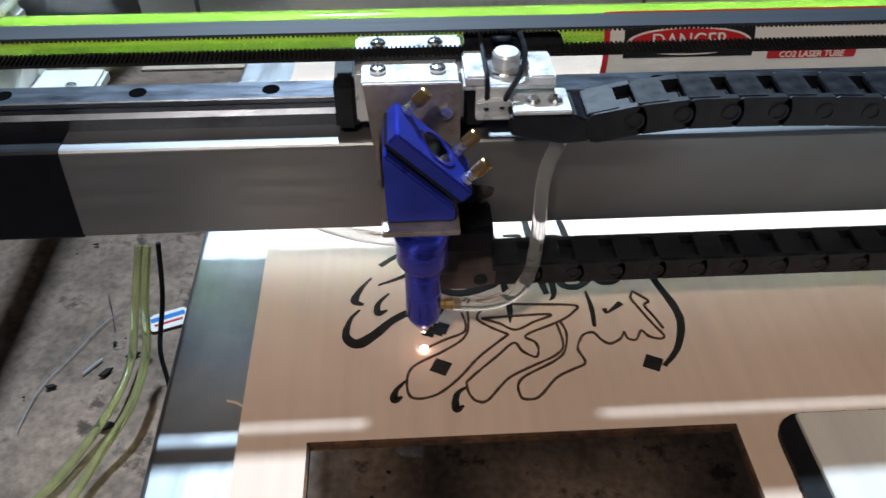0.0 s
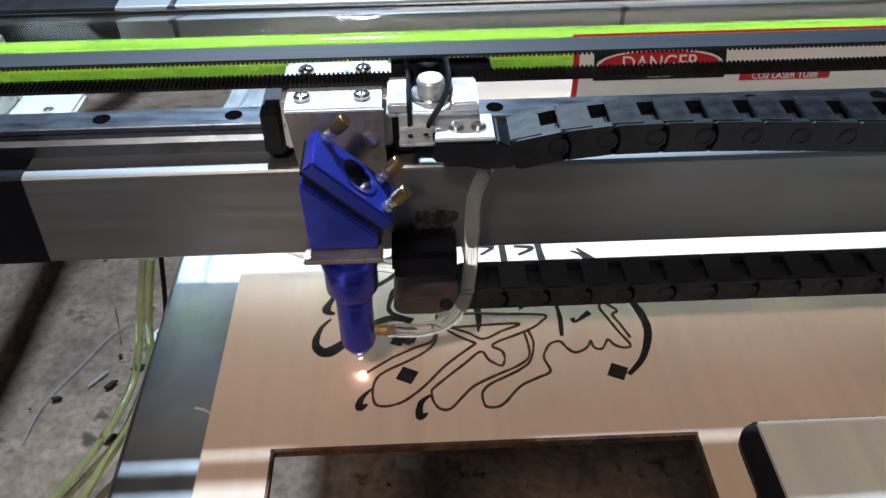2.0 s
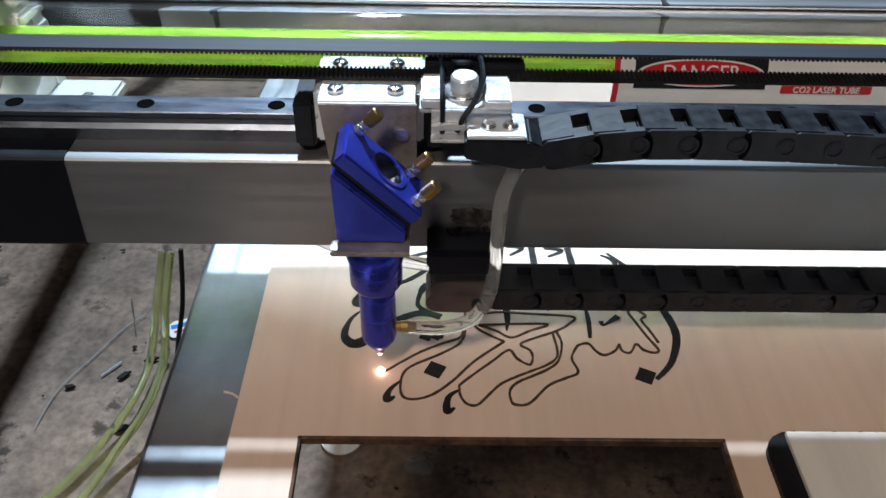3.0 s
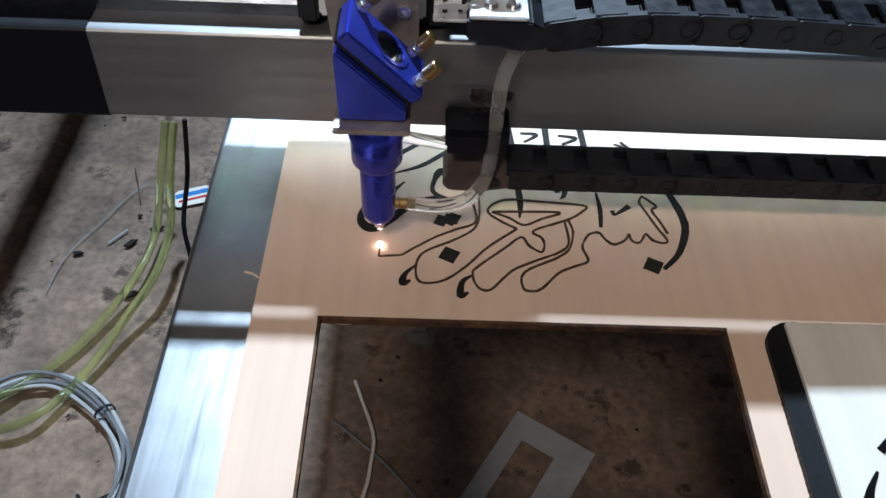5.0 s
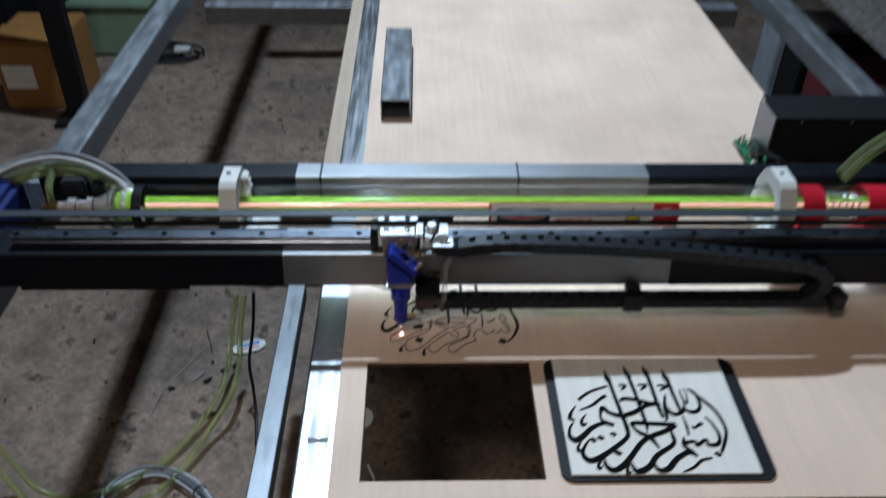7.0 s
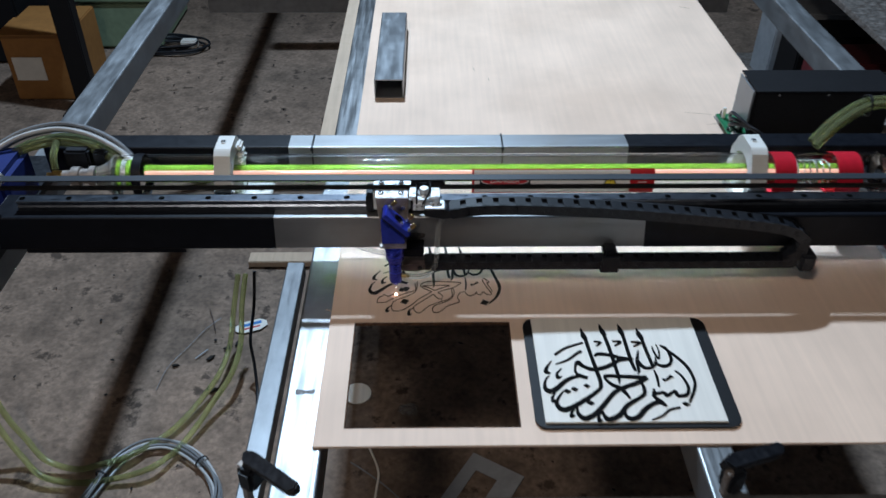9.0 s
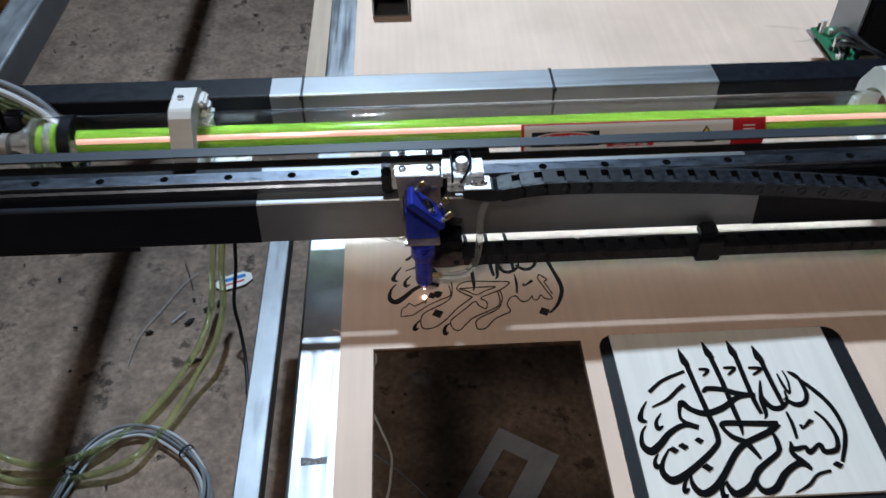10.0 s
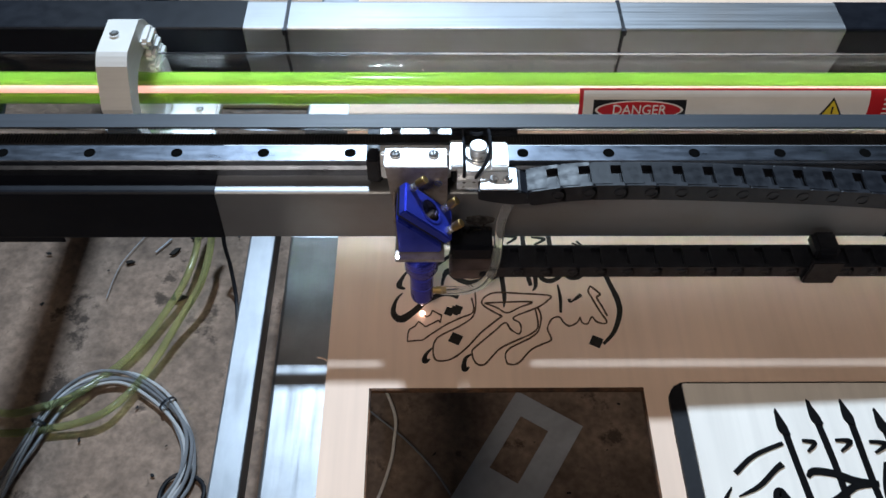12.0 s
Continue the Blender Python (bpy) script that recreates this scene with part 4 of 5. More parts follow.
for x in (-0.042, -0.0165):
    for y in (0.0580, 0.0812):
        s = part("screw", turned([(0.0036, 0), (0.0036, 0.0015), (0.0028, 0.0026), (0.0012, 0.003)], pose(x, y, 0.854), 18), CHROME, block)
        part("screw_slot", box(x - 0.0022, x + 0.0022, y - 0.0004, y + 0.0004, 0.8566, 0.8572), PAINT_BLACK, s)
        part("screw_slot", box(x - 0.0004, x + 0.0004, y - 0.0022, y + 0.0022, 0.8566, 0.8573), PAINT_BLACK, s)
XZ = Matrix(((1, 0, 0, 0), (0, 0, 1, 0), (0, 1, 0, 0), (0, 0, 0, 1)))
plate = part("mount_plate", prism([(-0.0485, 0.854), (-0.0072, 0.854), (-0.0072, 0.822), (-0.009, 0.806), (-0.0425, 0.806), (-0.0445, 0.815)], 0.0468, 0.0488, XZ, bevel=0.0004), STEEL, carriage, "bare steel mounting plate, stained")
part("shelf", box(-0.0425, -0.0095, 0.0055, 0.0488, 0.8052, 0.8078, 0.0006), STEEL, plate)
part("side_flange", box(-0.0440, -0.0425, 0.035, 0.0488, 0.8085, 0.83, 0.0004), STEEL, plate)
part("screw", turned([(0.0016, 0), (0.0016, 0.001)], pose(-0.0405, 0.0075, 0.8078), 12), CHROME, plate)
part("screw", turned([(0.003, 0), (0.003, 0.0012)], pose(-0.0135, 0.0466, 0.84, 90, 0, 0), 14), CHROME, plate)
body = part("mirror_body", prism([(-0.0400, 0.8082), (-0.0115, 0.8082), (-0.0115, 0.8145), (-0.0400, 0.8430), (-0.0408, 0.840)], 0.0115, 0.0360, XZ, bevel=0.0009), BLUE, carriage, "blue anodised mirror body")
d45 = Vector((1, 0, -1)).normalized()
n45 = Vector((1, 0, 1)).normalized()
pl = Matrix((d45, Vector((0, 1, 0)), n45)).transposed().to_4x4()
pl.translation = Vector((-0.0250, 0.027, 0.8322))


def plate45(x0, x1, y0, y1, z0, z1, bevel):
    b = box(x0, x1, y0, y1, z0, z1, bevel)
    b.transform(pl)
    return b


hold = part("mirror_plate", plate45(-0.0215, 0.0215, -0.0162, 0.0088, 0.0016, 0.0082, 0.0009), BLUE, carriage, "blue tilting mirror plate")
part("groove", plate45(-0.0212, 0.0212, -0.0152, 0.0080, 0.0, 0.0016, 0.0002), PAINT_BLACK, hold)
part("mirror_seat", ring(0.0078, 0.0098, 0.0008, pl @ pose(0.001, -0.003, 0.0081), n=36), BLUE, hold)
part("mirror", turned([(0.0078, 0), (0.0078, 0.0003)], pl @ pose(0.001, -0.003, 0.0081), 36), MIRROR, hold, "dark round mirror back")
for u, w in ((-0.0165, 0.0052), (0.0125, 0.0052), (0.0165, -0.0115)):
    base = pl @ pose(u, w, 0.0082)
    s = part("thumb_screw", turned([(0.0012, -0.001), (0.0012, 0.006), (0.0027, 0.006), (0.0029, 0.0065), (0.0029, 0.0125), (0.0025, 0.013)], base, 16), BRASS, hold, "knurled brass thumb screw")
    part("lock_nut", turned([(0.0028, 0.0003), (0.0028, 0.0025)], base, 6), CHROME, s)
    part("spring", sweep([base @ Vector((0.002 * math.cos(k * 1.3), 0.002 * math.sin(k * 1.3), 0.0025 + 0.00022 * k)) for k in range(16)], 0.0004, 5, 2), CHROME, s)
lens = part("lens_tube", turned([(0.0132, 0.8052), (0.0132, 0.8035), (0.0123, 0.8025), (0.0123, 0.7995), (0.0128, 0.7988), (0.0128, 0.793), (0.0119, 0.792), (0.0119, 0.7785), (0.0095, 0.7745), (0.0084, 0.7735), (0.0084, 0.7440), (0.0078, 0.7415), (0.0052, 0.7372), (0.003, 0.7352)], pose(HX, HY, 0), 44), BLUE_METAL, carriage, "blue anodised lens tube", smooth=True)
part("nozzle_tip", turned([(0.0030, 0.7352), (0.0026, 0.7325), (0.0016, 0.7305)], pose(HX, HY, 0), 20), CHROME, lens, "bright nozzle tip lit by the spark")
part("fitting", turned([(0.0024, 0.0), (0.0024, 0.002), (0.0028, 0.0025), (0.0028, 0.006), (0.0022, 0.0065), (0.0022, 0.010)], pose(HX + 0.008, HY, 0.7485, 0, 90, 0), 18), BRASS, lens, "brass air fitting")
part("air_hose", sweep([(HX + 0.0135, HY, 0.7485), (HX + 0.030, HY + 0.001, 0.7465), (HX + 0.0435, HY + 0.004, 0.7490), (HX + 0.0515, HY + 0.008, 0.7590), (HX + 0.0542, HY + 0.012, 0.7740), (HX + 0.0548, HY + 0.014, 0.792), (HX + 0.056, HY + 0.017, 0.812), (HX + 0.062, HY + 0.021, 0.8275)], 0.0034, 14), HOSE_CLEAR, carriage, "clear air hose", smooth=True)
# belt clamp and chain bracket
clampb = part("belt_clamp", box(-0.006, 0.033, 0.0468, 0.0745, 0.8500, 0.8526, 0.0006), ZINC, carriage, "bright folded belt clamp plate")
part("clamp_block", box(-0.0055, 0.0032, 0.0458, 0.0692, 0.8526, 0.8572, 0.0008), ZINC, clampb)
part("clamp_block", box(0.0215, 0.0325, 0.0452, 0.0680, 0.8526, 0.8572, 0.0008), ZINC, clampb)
part("clamp_leg", box(-0.0010, 0.0135, 0.0450, 0.0468, 0.8400, 0.8526, 0.0004), ZINC, clampb)
part("clamp_foot", box(-0.0012, 0.016, 0.0400, 0.0450, 0.8396, 0.8412, 0.0004), ZINC, clampb)
part("clamp_fold", prism([(-0.0010, 0.8440), (0.0140, 0.8440), (0.0140, 0.8472), (0.0070, 0.8482), (-0.0010, 0.8466)], 0.0425, 0.0452, XZ, bevel=0.0006), ZINC, clampb)
bolt = part("clamp_bolt", turned([(0.0056, 0.8548), (0.0060, 0.8556), (0.0060, 0.8602), (0.0052, 0.8613)], pose(0.0130, 0.0600, 0), 30), ZINC, clampb, "large round bolt head")
part("washer", turned([(0.0092, 0.8526), (0.0092, 0.8540), (0.0086, 0.8548)], pose(0.0130, 0.0600, 0), 32), CHROME, bolt)
part("belt_grip", box(-0.004, 0.0205, 0.0735, 0.0835, 0.8545, 0.8600, 0.001), BLACK, clampb)
part("belt_grip", box(0.0195, 0.0400, 0.0725, 0.0825, 0.8552, 0.8592, 0.001), BLACK, clampb)
part("clamp_tie", sweep([(0.0036, 0.0445, 0.842), (0.0036, 0.0445, 0.853), (0.0034, 0.0475, 0.8580), (0.0034, 0.066, 0.8588), (0.0025, 0.078, 0.864)], 0.0011, 6), BLACK, clampb)
part("clamp_tie", sweep([(0.0100, 0.0440, 0.843), (0.0125, 0.0440, 0.8500), (0.0170, 0.0480, 0.8555), (0.0205, 0.0560, 0.8605), (0.0205, 0.0660, 0.8630), (0.0190, 0.0780, 0.8640)], 0.0012, 6), BLACK, clampb)
part("clamp_tie", sweep([(0.0080, 0.0720, 0.8612), (0.0100, 0.0690, 0.8625), (0.0140, 0.0690, 0.8625), (0.0160, 0.0720, 0.8612)], 0.0012, 6), BLACK, clampb)
cb = part("chain_bracket", box(0.0140, 0.0385, 0.0345, 0.0535, 0.8448, 0.8468, 0.0005), ZINC, carriage, "bright chain bracket with two screws")
for x in (0.0230, 0.0323):
    part("screw", turned([(0.0034, 0), (0.0034, 0.0006), (0.0024, 0.002), (0.0008, 0.0018)], pose(x, 0.0425, 0.8468), 16), CHROME, cb)
part("chain_end", prism([(0.013, 0.8352), (0.022, 0.8335), (0.036, 0.8300), (0.047, 0.8312), (0.05, 0.8395), (0.04, 0.8445), (0.013, 0.8445)], 0.0345, 0.0545, XZ, bevel=0.0008), BLACK, carriage, "black chain end piece")
# spark where the beam meets the board
spark = part("spark", turned([(0.0001, 0), (0.0017, 0.0004), (0.0020, 0.0010), (0.0013, 0.0019), (0.0001, 0.0023)], pose(HX, HY, ZB + 0.0004), 16), SPARK, carriage, "white-hot cutting spark", smooth=True)
part("nozzle_glow", turned([(0.0001, 0.7298), (0.0014, 0.7300), (0.0016, 0.7306), (0.0001, 0.7308)], pose(HX, HY, 0), 14), SPARK, carriage)

part("air_line", sweep([(-0.098, 0.11, 0.752), (-0.082, 0.100, 0.749), (-0.062, 0.088, 0.747), (-0.04, 0.076, 0.748), (-0.018, 0.066, 0.752), (0.004, 0.056, 0.757)], 0.0034, 12), HOSE_CLEAR, gantry, "clear hose under the beam", smooth=True)

# ---- loose things on the machine ----
tube_off = thing("steel_tube_offcut", "galvanised rectangular tube offcut lying on the sheet", "steel tube")
part("tube_body", square_tube("y", 0.592, 0.93, -0.0705, -0.0155, ZB + 0.0005, ZB + 0.0385, wall=0.0022), GALV, tube_off)
strip = thing("plywood_strip", "narrow brown plywood strip beside the sheet", "offcut")
part("strip_board", box(-0.172, -0.137, 0.44, 1.9, 0.664, 0.669, 0.0005), PLY_DULL, strip)
offcut = thing("plywood_offcut", "small brown plywood offcut beside the sheet", "offcut")
part("offcut_board", box(-0.235, -0.137, 0.37, 0.475, 0.6702, 0.6742, 0.0005), PLY_DULL, offcut)


def clamp(x, y, turn):
    c = thing("bar_clamp", "black quick clamp with rubber pads gripping the frame", "clamp", (x, y, ZB), "clamps on the front corners")
    c.rotation_euler = (0, 0, radians(turn))
    part("jaw", box(-0.01, 0.01, -0.01, 0.012, 0.0, 0.03, 0.004), BLACK, c)
    part("handle", prism([(-0.006, 0.0), (0.055, -0.008), (0.062, -0.002), (0.06, 0.006), (0.0, 0.016), (-0.012, 0.012)], -0.008, 0.008, pose(0, 0, 0.028) @ pose(0, 0, 0, 20, 0, 0), bevel=0.002), BLACK, c)
    part("bar", box(-0.012, -0.004, -0.004, 0.004, -0.06, 0.03, 0.001), STEEL, c)
    part("pad", turned([(0.008, 0), (0.008, 0.004)], pose(0.0, 0, -0.001), 14), BLACK, c)


clamp(-0.152, -0.290, -28)
clamp(0.345, -0.298, 26)

# ---- things on the floor ----
coil = thing("cable_coil", "loose coil of grey cables on the floor", "cable")
COIL = [(-0.700, 0.057), (-0.686, 0.151), (-0.669, 0.223), (-0.640, 0.305), (-0.592, 0.345), (-0.532, 0.351), (-0.472, 0.317), (-0.422, 0.265), (-0.404, 0.214), (-0.414, 0.159), (-0.455, 0.094), (-0.500, 0.039), (-0.560, 0.004)]
for k in range(6):
    ux, uy = 0.010 * math.cos(k * 1.05), 0.010 * math.sin(k * 1.05)
    part("strand", sweep([(x + ux * (1 + 0.8 * noise.noise(Vector((k * 7.1, q * 0.6, 0)))) + 0.006 * noise.noise(Vector((q * 0.5, k, 4))), y + uy * (1 + 0.8 * noise.noise(Vector((q * 0.6, k * 3.7, 5)))), 0.006 + 0.004 * (k % 3) + 0.002 * math.sin(q + k)) for q, (x, y) in enumerate(COIL)], 0.0031, 7, 6), (GREY_WIRE, PALE_WIRE)[k % 3 == 1], coil)
for x, y, turn in ((-0.455, 0.303, -48), (-0.655, 0.266, 70)):
    part("cable_tie", ring(0.0135, 0.0150, 0.004, pose(x, y, 0.0125) @ pose(0, 0, 0, 0, 0, turn) @ pose(0, 0, 0, 0, 90, 0), n=18), BLACK, coil, "black cable tie")
for way in ([(-0.428, 0.716, 0.191), (-0.441, 0.676, 0.119), (-0.450, 0.616, 0.050), (-0.461, 0.544, 0.035), (-0.489, 0.481, 0.020), (-0.526, 0.411, 0.012), (-0.564, 0.363, 0.010), (-0.613, 0.311, 0.020), (-0.662, 0.290, 0.022), (-0.715, 0.286, 0.012), (-0.778, 0.298, 0.028), (-0.819, 0.326, 0.060), (-0.846, 0.340, 0.100), (-0.880, 0.365, 0.170)], [(-0.398, 0.674, 0.226), (-0.409, 0.634, 0.158), (-0.412, 0.584, 0.090), (-0.425, 0.513, 0.060), (-0.459, 0.447, 0.035), (-0.486, 0.389, 0.020), (-0.514, 0.334, 0.014), (-0.543, 0.289, 0.022), (-0.576, 0.270, 0.020), (-0.630, 0.260, 0.012), (-0.704, 0.251, 0.012), (-0.772, 0.260, 0.022), (-0.818, 0.290, 0.050), (-0.850, 0.312, 0.090), (-0.884, 0.340, 0.160)]):
    h = thing("coolant_hose", "green translucent coolant hose lying across the floor", "hose", group="coolant hoses")
    part("hose", sweep(way, 0.0064, 12), HOSE_GREEN, h, smooth=True)
cord = thing("power_cord", "thin black cable hanging to the floor", "cable")
part("cord", sweep([(-0.366, 0.635, 0.264), (-0.375, 0.615, 0.176), (-0.385, 0.575, 0.110), (-0.379, 0.550, 0.060), (-0.372, 0.516, 0.020), (-0.365, 0.471, 0.006), (-0.359, 0.430, 0.005)], 0.0037, 8), BLACK, cord)
card = thing("floor_sticker", "white and blue printed sticker lying on the floor", "sticker")
part("card", prism([(-0.041, -0.004), (-0.030, -0.019), (0.018, -0.021), (0.040, -0.010), (0.041, 0.008), (0.026, 0.020), (-0.022, 0.021), (-0.038, 0.011)], 0.0, 0.0012, pose(-0.426, 0.740, 0.001, 0, 0, 22)), LABEL, card)
part("print", box(-0.030, 0.028, 0.002, 0.012, 0.0012, 0.0016), STICKER_BLUE, card, m=pose(-0.426, 0.740, 0.001, 0, 0, 22))
part("print", box(-0.026, 0.022, -0.009, -0.004, 0.0012, 0.0016), RED, card, m=pose(-0.426, 0.740, 0.001, 0, 0, 22))
gs = thing("grey_sheet", "grey plastic sheet with an oblong window on the floor", "plastic sheet")
part("sheet", sheet_with_holes(0, 0.1226, -0.29, 0, 0.0, 0.002, [(0.027, 0.078, -0.142, -0.037)]), GREY_SHEET, gs, m=pose(0.1250, 0.3280, 0.002, 0, 0, -32))
disc = thing("cut_disc", "small pale round offcut on the floor", "disc")
part("disc", turned([(0.032, 0), (0.032, 0.003)], pose(-0.138, 0.503, 0.002), 40), PANEL, disc)
lit = thing("floor_litter", "small scraps and swarf on the floor", "litter", kind="stuff")
bm = bmesh.new()
for k in range(220):
    x, y = random.uniform(-1.2, 0.6), random.uniform(0.0, 2.4)
    s = random.uniform(0.001, 0.0045)
    o = prism([(s * random.uniform(0.5, 1.8) * math.cos(a), s * random.uniform(0.3, 1.0) * math.sin(a)) for a in (0.2, 1.1, 2.3, 3.2, 4.4, 5.4)], 0, 0.0015)
    o.transform(pose(x, y, 0.0, 0, 0, random.uniform(0, 360)))
    join(bm, o)
part("scraps", bm, PAINT_BLACK, lit, kind="stuff")
twig = thing("wood_sliver", "thin grey sliver of wood on the floor", "offcut")
part("sliver", box(-0.020, 0.020, -0.0017, 0.0017, 0.001, 0.003, 0.0005), GREY_SHEET, twig, m=pose(-0.530, 0.640, 0, 0, 0, 53))
for x, y, r, turn in ((-0.470, 0.660, 0.008, 20), (-0.449, 0.676, 0.007, 70), (-0.477, 0.518, 0.009, 10), (-0.505, 0.625, 0.008, 40), (-0.585, 0.60, 0.006, 0)):
    chip = thing("charred_chip", "small charred chip of wood on the floor", "offcut", group="charred chips")
    part("chip", prism([(r * 1.6, 0.1 * r), (r * 0.5, r * 0.8), (-r * 0.6, r * 0.5), (-r * 1.5, r * 0.2), (-r * 0.7, -r * 0.6), (r * 0.3, -r * 0.4)], 0, 0.004), CHAR, chip, m=pose(x, y, 0.0, 0, 0, turn))
string = thing("thin_wire", "thin grey wire lying across the floor", "wire")
part("strand", sweep([(-0.610, 0.518, 0.003), (-0.601, 0.594, 0.003), (-0.568, 0.665, 0.003), (-0.539, 0.729, 0.003), (-0.508, 0.769, 0.004)], 0.0007, 6), GREY_WIRE, string)
part("strand", sweep([(-0.545, 0.806, 0.003), (-0.528, 0.765, 0.006), (-0.513, 0.721, 0.003)], 0.0009, 6), SOOTY, string)
loops = thing("black_cable_loop", "loop of thin black cable on the floor", "cable")
part("loop", sweep([(-0.439, 0.140, 0.005), (-0.434, 0.170, 0.005), (-0.410, 0.184, 0.007), (-0.382, 0.174, 0.005), (-0.371, 0.150, 0.008), (-0.385, 0.115, 0.005), (-0.42, 0.112, 0.005)], 0.0035, 8, closed=True), BLACK, loops)
loops = thing("black_cable_loop", "loop of black cable on the floor by the frame", "cable")
part("loop", sweep([(0.580, 0.116, 0.006), (0.632, 0.155, 0.008), (0.679, 0.147, 0.006), (0.688, 0.110, 0.008), (0.642, 0.072, 0.006), (0.590, 0.078, 0.006)], 0.0055, 8, closed=True), BLACK, loops)
scrap = thing("foil_scrap", "crumpled bit of clear wrapping on the floor", "litter")
bm = bmesh.new()
bmesh.ops.create_icosphere(bm, subdivisions=2, radius=0.016)
for v in bm.verts:
    v.co = v.co * (1 + 0.5 * noise.noise(v.co * 120))
    v.co.z = abs(v.co.z) * 0.5
    v.co.x *= 1.5
part("crumple", bm, HOSE_CLEAR, scrap, m=pose(-0.0175, 0.4539, 0.002))
wires = thing("loose_wires", "thin pale wires under the cut-out on the floor", "cable")
part("wire", sweep([(-0.112, 0.37, 0.004), (-0.0995, 0.339, 0.004), (-0.079, 0.281, 0.006), (-0.080, 0.237, 0.004), (-0.084, 0.204, 0.004), (-0.098, 0.155, 0.004), (-0.12, 0.10, 0.004)], 0.0026, 7), LABEL, wires)
part("wire", sweep([(-0.14, 0.305, 0.004), (-0.113, 0.285, 0.004), (-0.057, 0.236, 0.006), (-0.016, 0.190, 0.004), (0.01, 0.15, 0.004)], 0.0016, 7), GREY_WIRE, wires)

# ---- background ----
heap = thing("tangled_leads", "heap of tangled black leads on the floor", "cable")
for k in range(6):
    r = 0.06 + 0.012 * k
    part("lead", sweep([(-1.066 + r * 1.3 * math.cos(a) + 0.03 * noise.noise(Vector((k * 3.1, a, 1))), 2.493 + r * 0.7 * math.sin(a) + 0.03 * noise.noise(Vector((a, k * 2.7, 9))), 0.008 + 0.009 * (k % 4)) for a in [2 * math.pi * q / 10 for q in range(10)]], 0.005, 7, 5, closed=True), BLACK, heap)
part("plug", box(-1.016, -0.946, 2.463, 2.503, 0.012, 0.045, 0.006), LABEL, heap, "white plug")
carton = thing("orange_carton", "orange cardboard carton with a white label", "box")
part("carton_body", box(-1.52, -1.27, 2.02, 2.3, 0.0, 0.26, 0.004), ORANGE, carton)
part("carton_label", box(-1.5, -1.39, 2.017, 2.0195, 0.08, 0.17), LABEL, carton)
part("carton_flap", box(-1.52, -1.27, 1.99, 2.16, 0.262, 0.267, 0.001), ORANGE, carton)
crate = thing("green_crate", "pale green plastic crate on the floor", "crate")
part("crate_body", box(-1.42, -1.1, 2.5, 2.95, 0, 0.2, 0.01), GREEN_PAINT, crate)
part("crate_rim", box(-1.43, -1.09, 2.49, 2.96, 0.2, 0.22, 0.006), GREEN_PAINT, crate)
cab = thing("tool_cabinet", "dark tool cabinet with a red drawer front", "cabinet")
part("cabinet_body", box(-2.2, -1.6, 2.35, 3.0, 0, 0.75, 0.01), PAINT_BLACK, cab)
part("drawer", box(-2.15, -1.65, 2.335, 2.352, 0.45, 0.7, 0.005), DARK_RED, cab)
part("drawer_handle", sweep([(-1.98, 2.33, 0.58), (-1.97, 2.31, 0.58), (-1.83, 2.31, 0.58), (-1.82, 2.33, 0.58)], 0.006, 8), CHROME, cab)
stand = thing("black_post", "black post standing by the machine frame", "post")
part("post_body", box(-1.264, -1.191, 1.92, 1.97, 0, 0.95, 0.004), PAINT_BLACK, stand)
part("post_foot", box(-1.304, -1.151, 1.87, 2.015, 0, 0.012, 0.003), PAINT_BLACK, stand)
plank = thing("floor_batten", "short brown wooden batten lying on the floor", "batten")
part("batten", box(-0.475, -0.2, 0.985, 1.03, 0.0, 0.02, 0.002), PLY_DULL, plank)
shelf = thing("storage_rack", "dark storage rack with red boxes", "rack")
for z in (0.0, 0.5):
    part("rack_shelf", box(1.3, 1.7, 0.9, 2.4, z, z + 0.02, 0.002), STEEL, shelf)
for k in range(6):
    y = 1.0 + 0.22 * k
    part("rack_box", box(1.33, 1.6, y, y + 0.17, 0.02, 0.3, 0.005), (DARK_RED, PAINT_BLACK, GREY_SHEET)[k % 3], shelf)
lamp = thing("flood_lamp", "small black flood lamp hanging from the roof", "lamp")
part("cord", sweep([tuple(LAMP + Vector((0, 0.02, 0.06))), tuple(LAMP + Vector((0, 0.02, 0.3))), (LAMP.x, LAMP.y + 0.02, HIGH)], 0.004, 8), BLACK, lamp)
part("housing", box(-0.08, 0.08, -0.05, 0.05, 0.006, 0.05, 0.006), BLACK, lamp, m=look(LAMP, AIM))
globe = thing("globe_lamp", "frosted globe lamp hanging from the roof", "lamp")
part("cord", sweep([tuple(GLOBE + Vector((0, 0, 0.2))), tuple(GLOBE + Vector((0, 0, 0.4))), (GLOBE.x, GLOBE.y, HIGH)], 0.004, 8), BLACK, globe)
part("socket", turned([(0.02, 0.14), (0.03, 0.145), (0.03, 0.19), (0.006, 0.2)], pose(*GLOBE), 20), BLACK, globe)


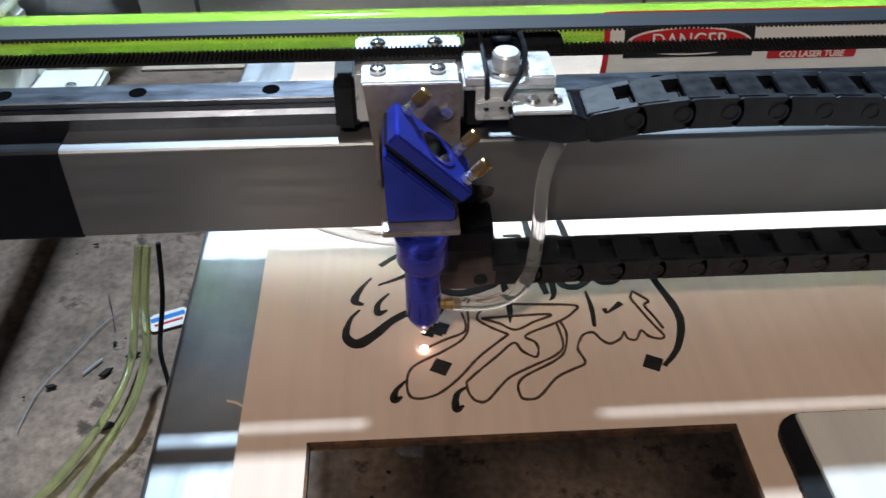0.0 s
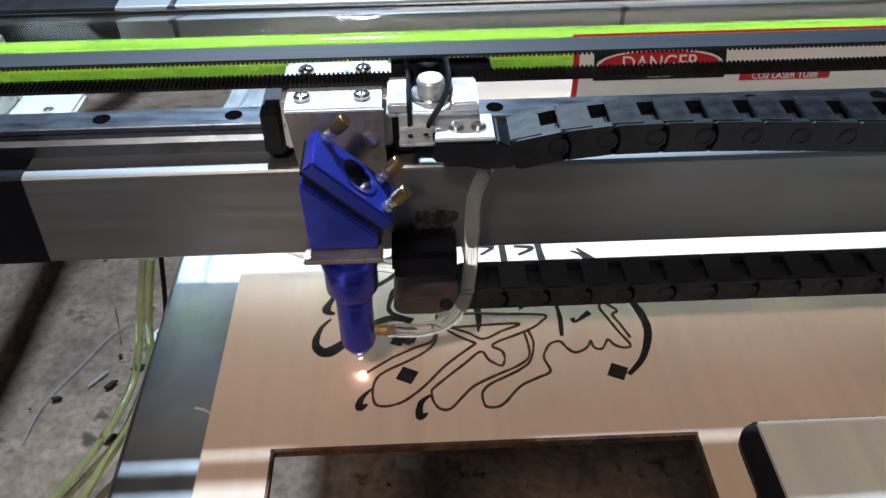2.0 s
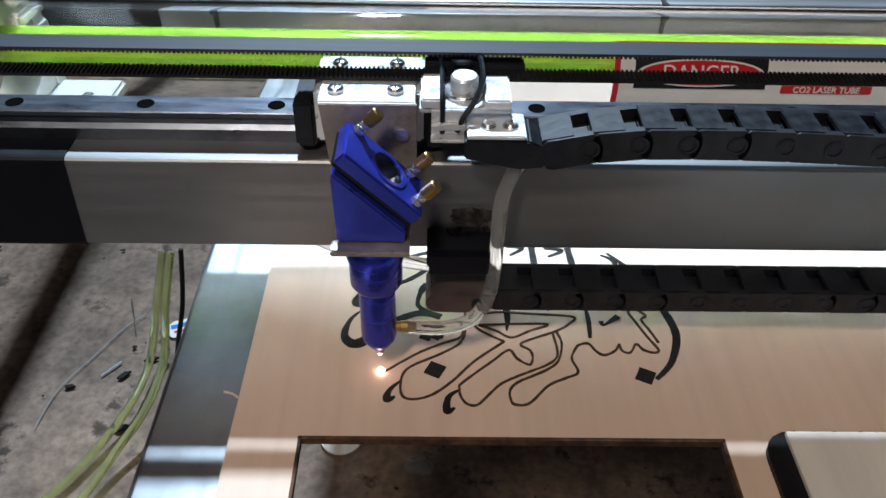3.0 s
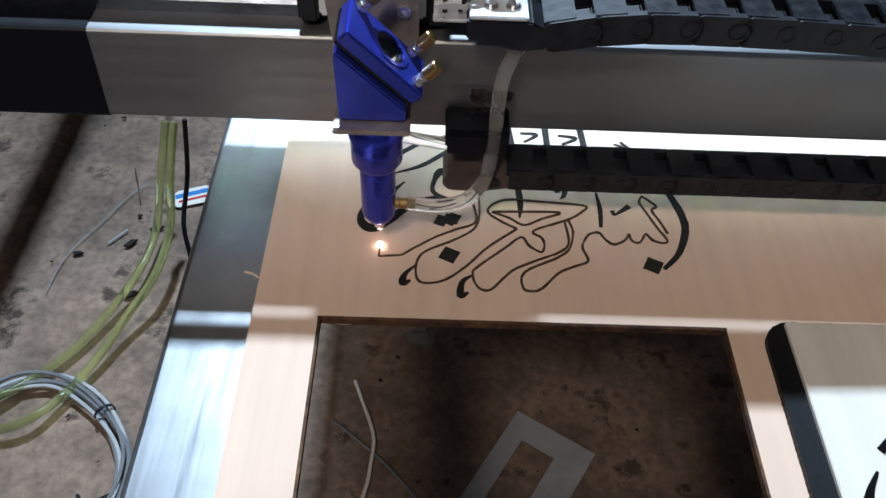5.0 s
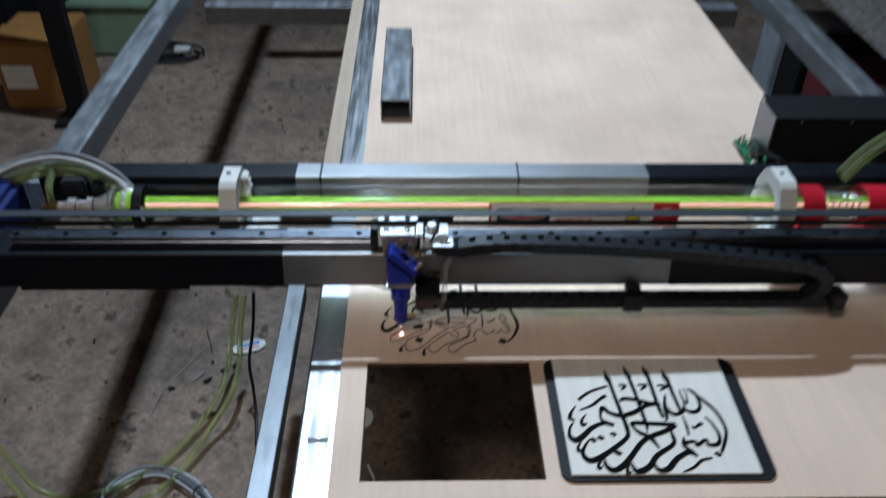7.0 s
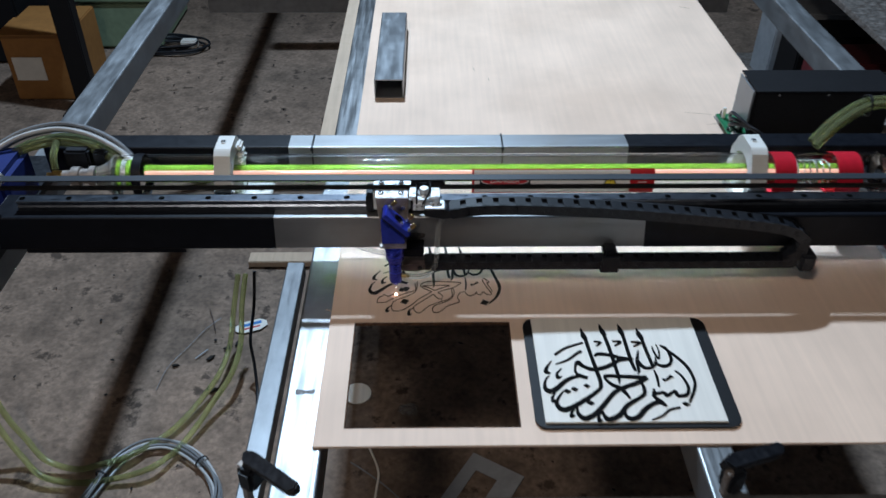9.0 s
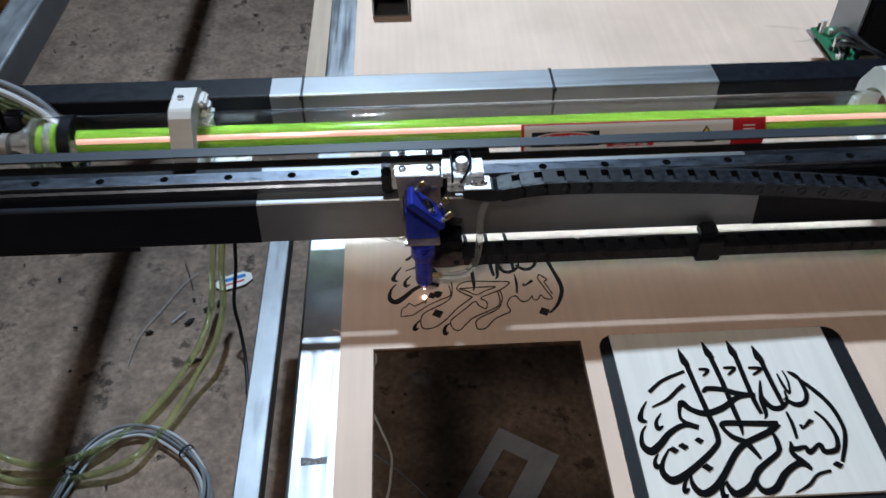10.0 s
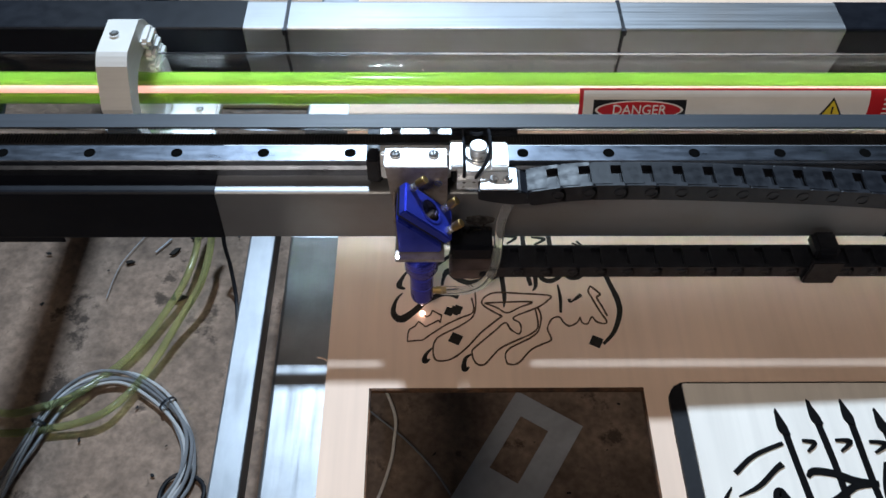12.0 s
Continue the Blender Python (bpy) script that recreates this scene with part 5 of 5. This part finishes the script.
# ---- what moves ----
SLIDE = [
    (0.0, 0.0174, -0.0103),
    (0.5, 0.0140, -0.0127),
    (1.0, 0.0105, -0.0154),
    (1.5, 0.0069, -0.0180),
    (2.0, 0.0029, -0.0214),
    (2.5, 0.0004, -0.0234),
    (4.3, -0.0101, -0.0243),
    (4.5, -0.0112, -0.0244),
    (5.0, -0.0108, -0.0174),
    (5.5, -0.0097, -0.0139),
    (6.0, -0.0053, -0.0110),
    (6.5, -0.0028, -0.0068),
    (7.0, 0.0026, -0.0115),
    (7.2, 0.0038, -0.0109),
    (8.8, 0.0126, -0.0058),
    (9.0, 0.0137, -0.0081),
    (9.5, 0.0149, -0.0010),
    (10.0, 0.0130, -0.0004),
    (10.5, 0.0076, 0.0031),
    (11.0, 0.0064, -0.0008),
    (11.5, 0.0033, -0.0027),
    (12.0, 0.0000, -0.0000),
]


CUTS = []
for k, ((t0, x0, y0), (t1, x1, y1)) in enumerate(zip(SLIDE, SLIDE[1:])):
    bits = max(1, round((t1 - t0) / 0.25))
    for j in range(bits):
        u, w = j / bits, (j + 1) / bits
        a = (HX + x0 + (x1 - x0) * u, HY + y0 + (y1 - y0) * u)
        c = (HX + x0 + (x1 - x0) * w, HY + y0 + (y1 - y0) * w)
        cut = part("fresh_cut", ribbon([(a[0] * 1e4, a[1] * 1e4, 10), (c[0] * 1e4, c[1] * 1e4, 10)], 1e-4, -0.001, 0.0006, 0.3), SCORCH, sheet, "scorched line left by the beam")
        CUTS.append((t0 + (t1 - t0) * w, cut))


def motions():
    for t, cut in CUTS:
        walk(cut, [(0.0, pose(0, 0, ZB - 0.0018)), (max(t - 0.1, 0.01), pose(0, 0, ZB - 0.0018)), (min(t, 11.97), pose(0, 0, ZB)), (12.0, pose(0, 0, ZB))])
    for ob in (gantry, lower_chain):
        walk(ob, [(t, pose(0, dy, 0)) for t, dx, dy in SLIDE])
    for ob in (carriage, upper_chain):
        walk(ob, [(t, pose(dx, dy, 0)) for t, dx, dy in SLIDE])


motions()
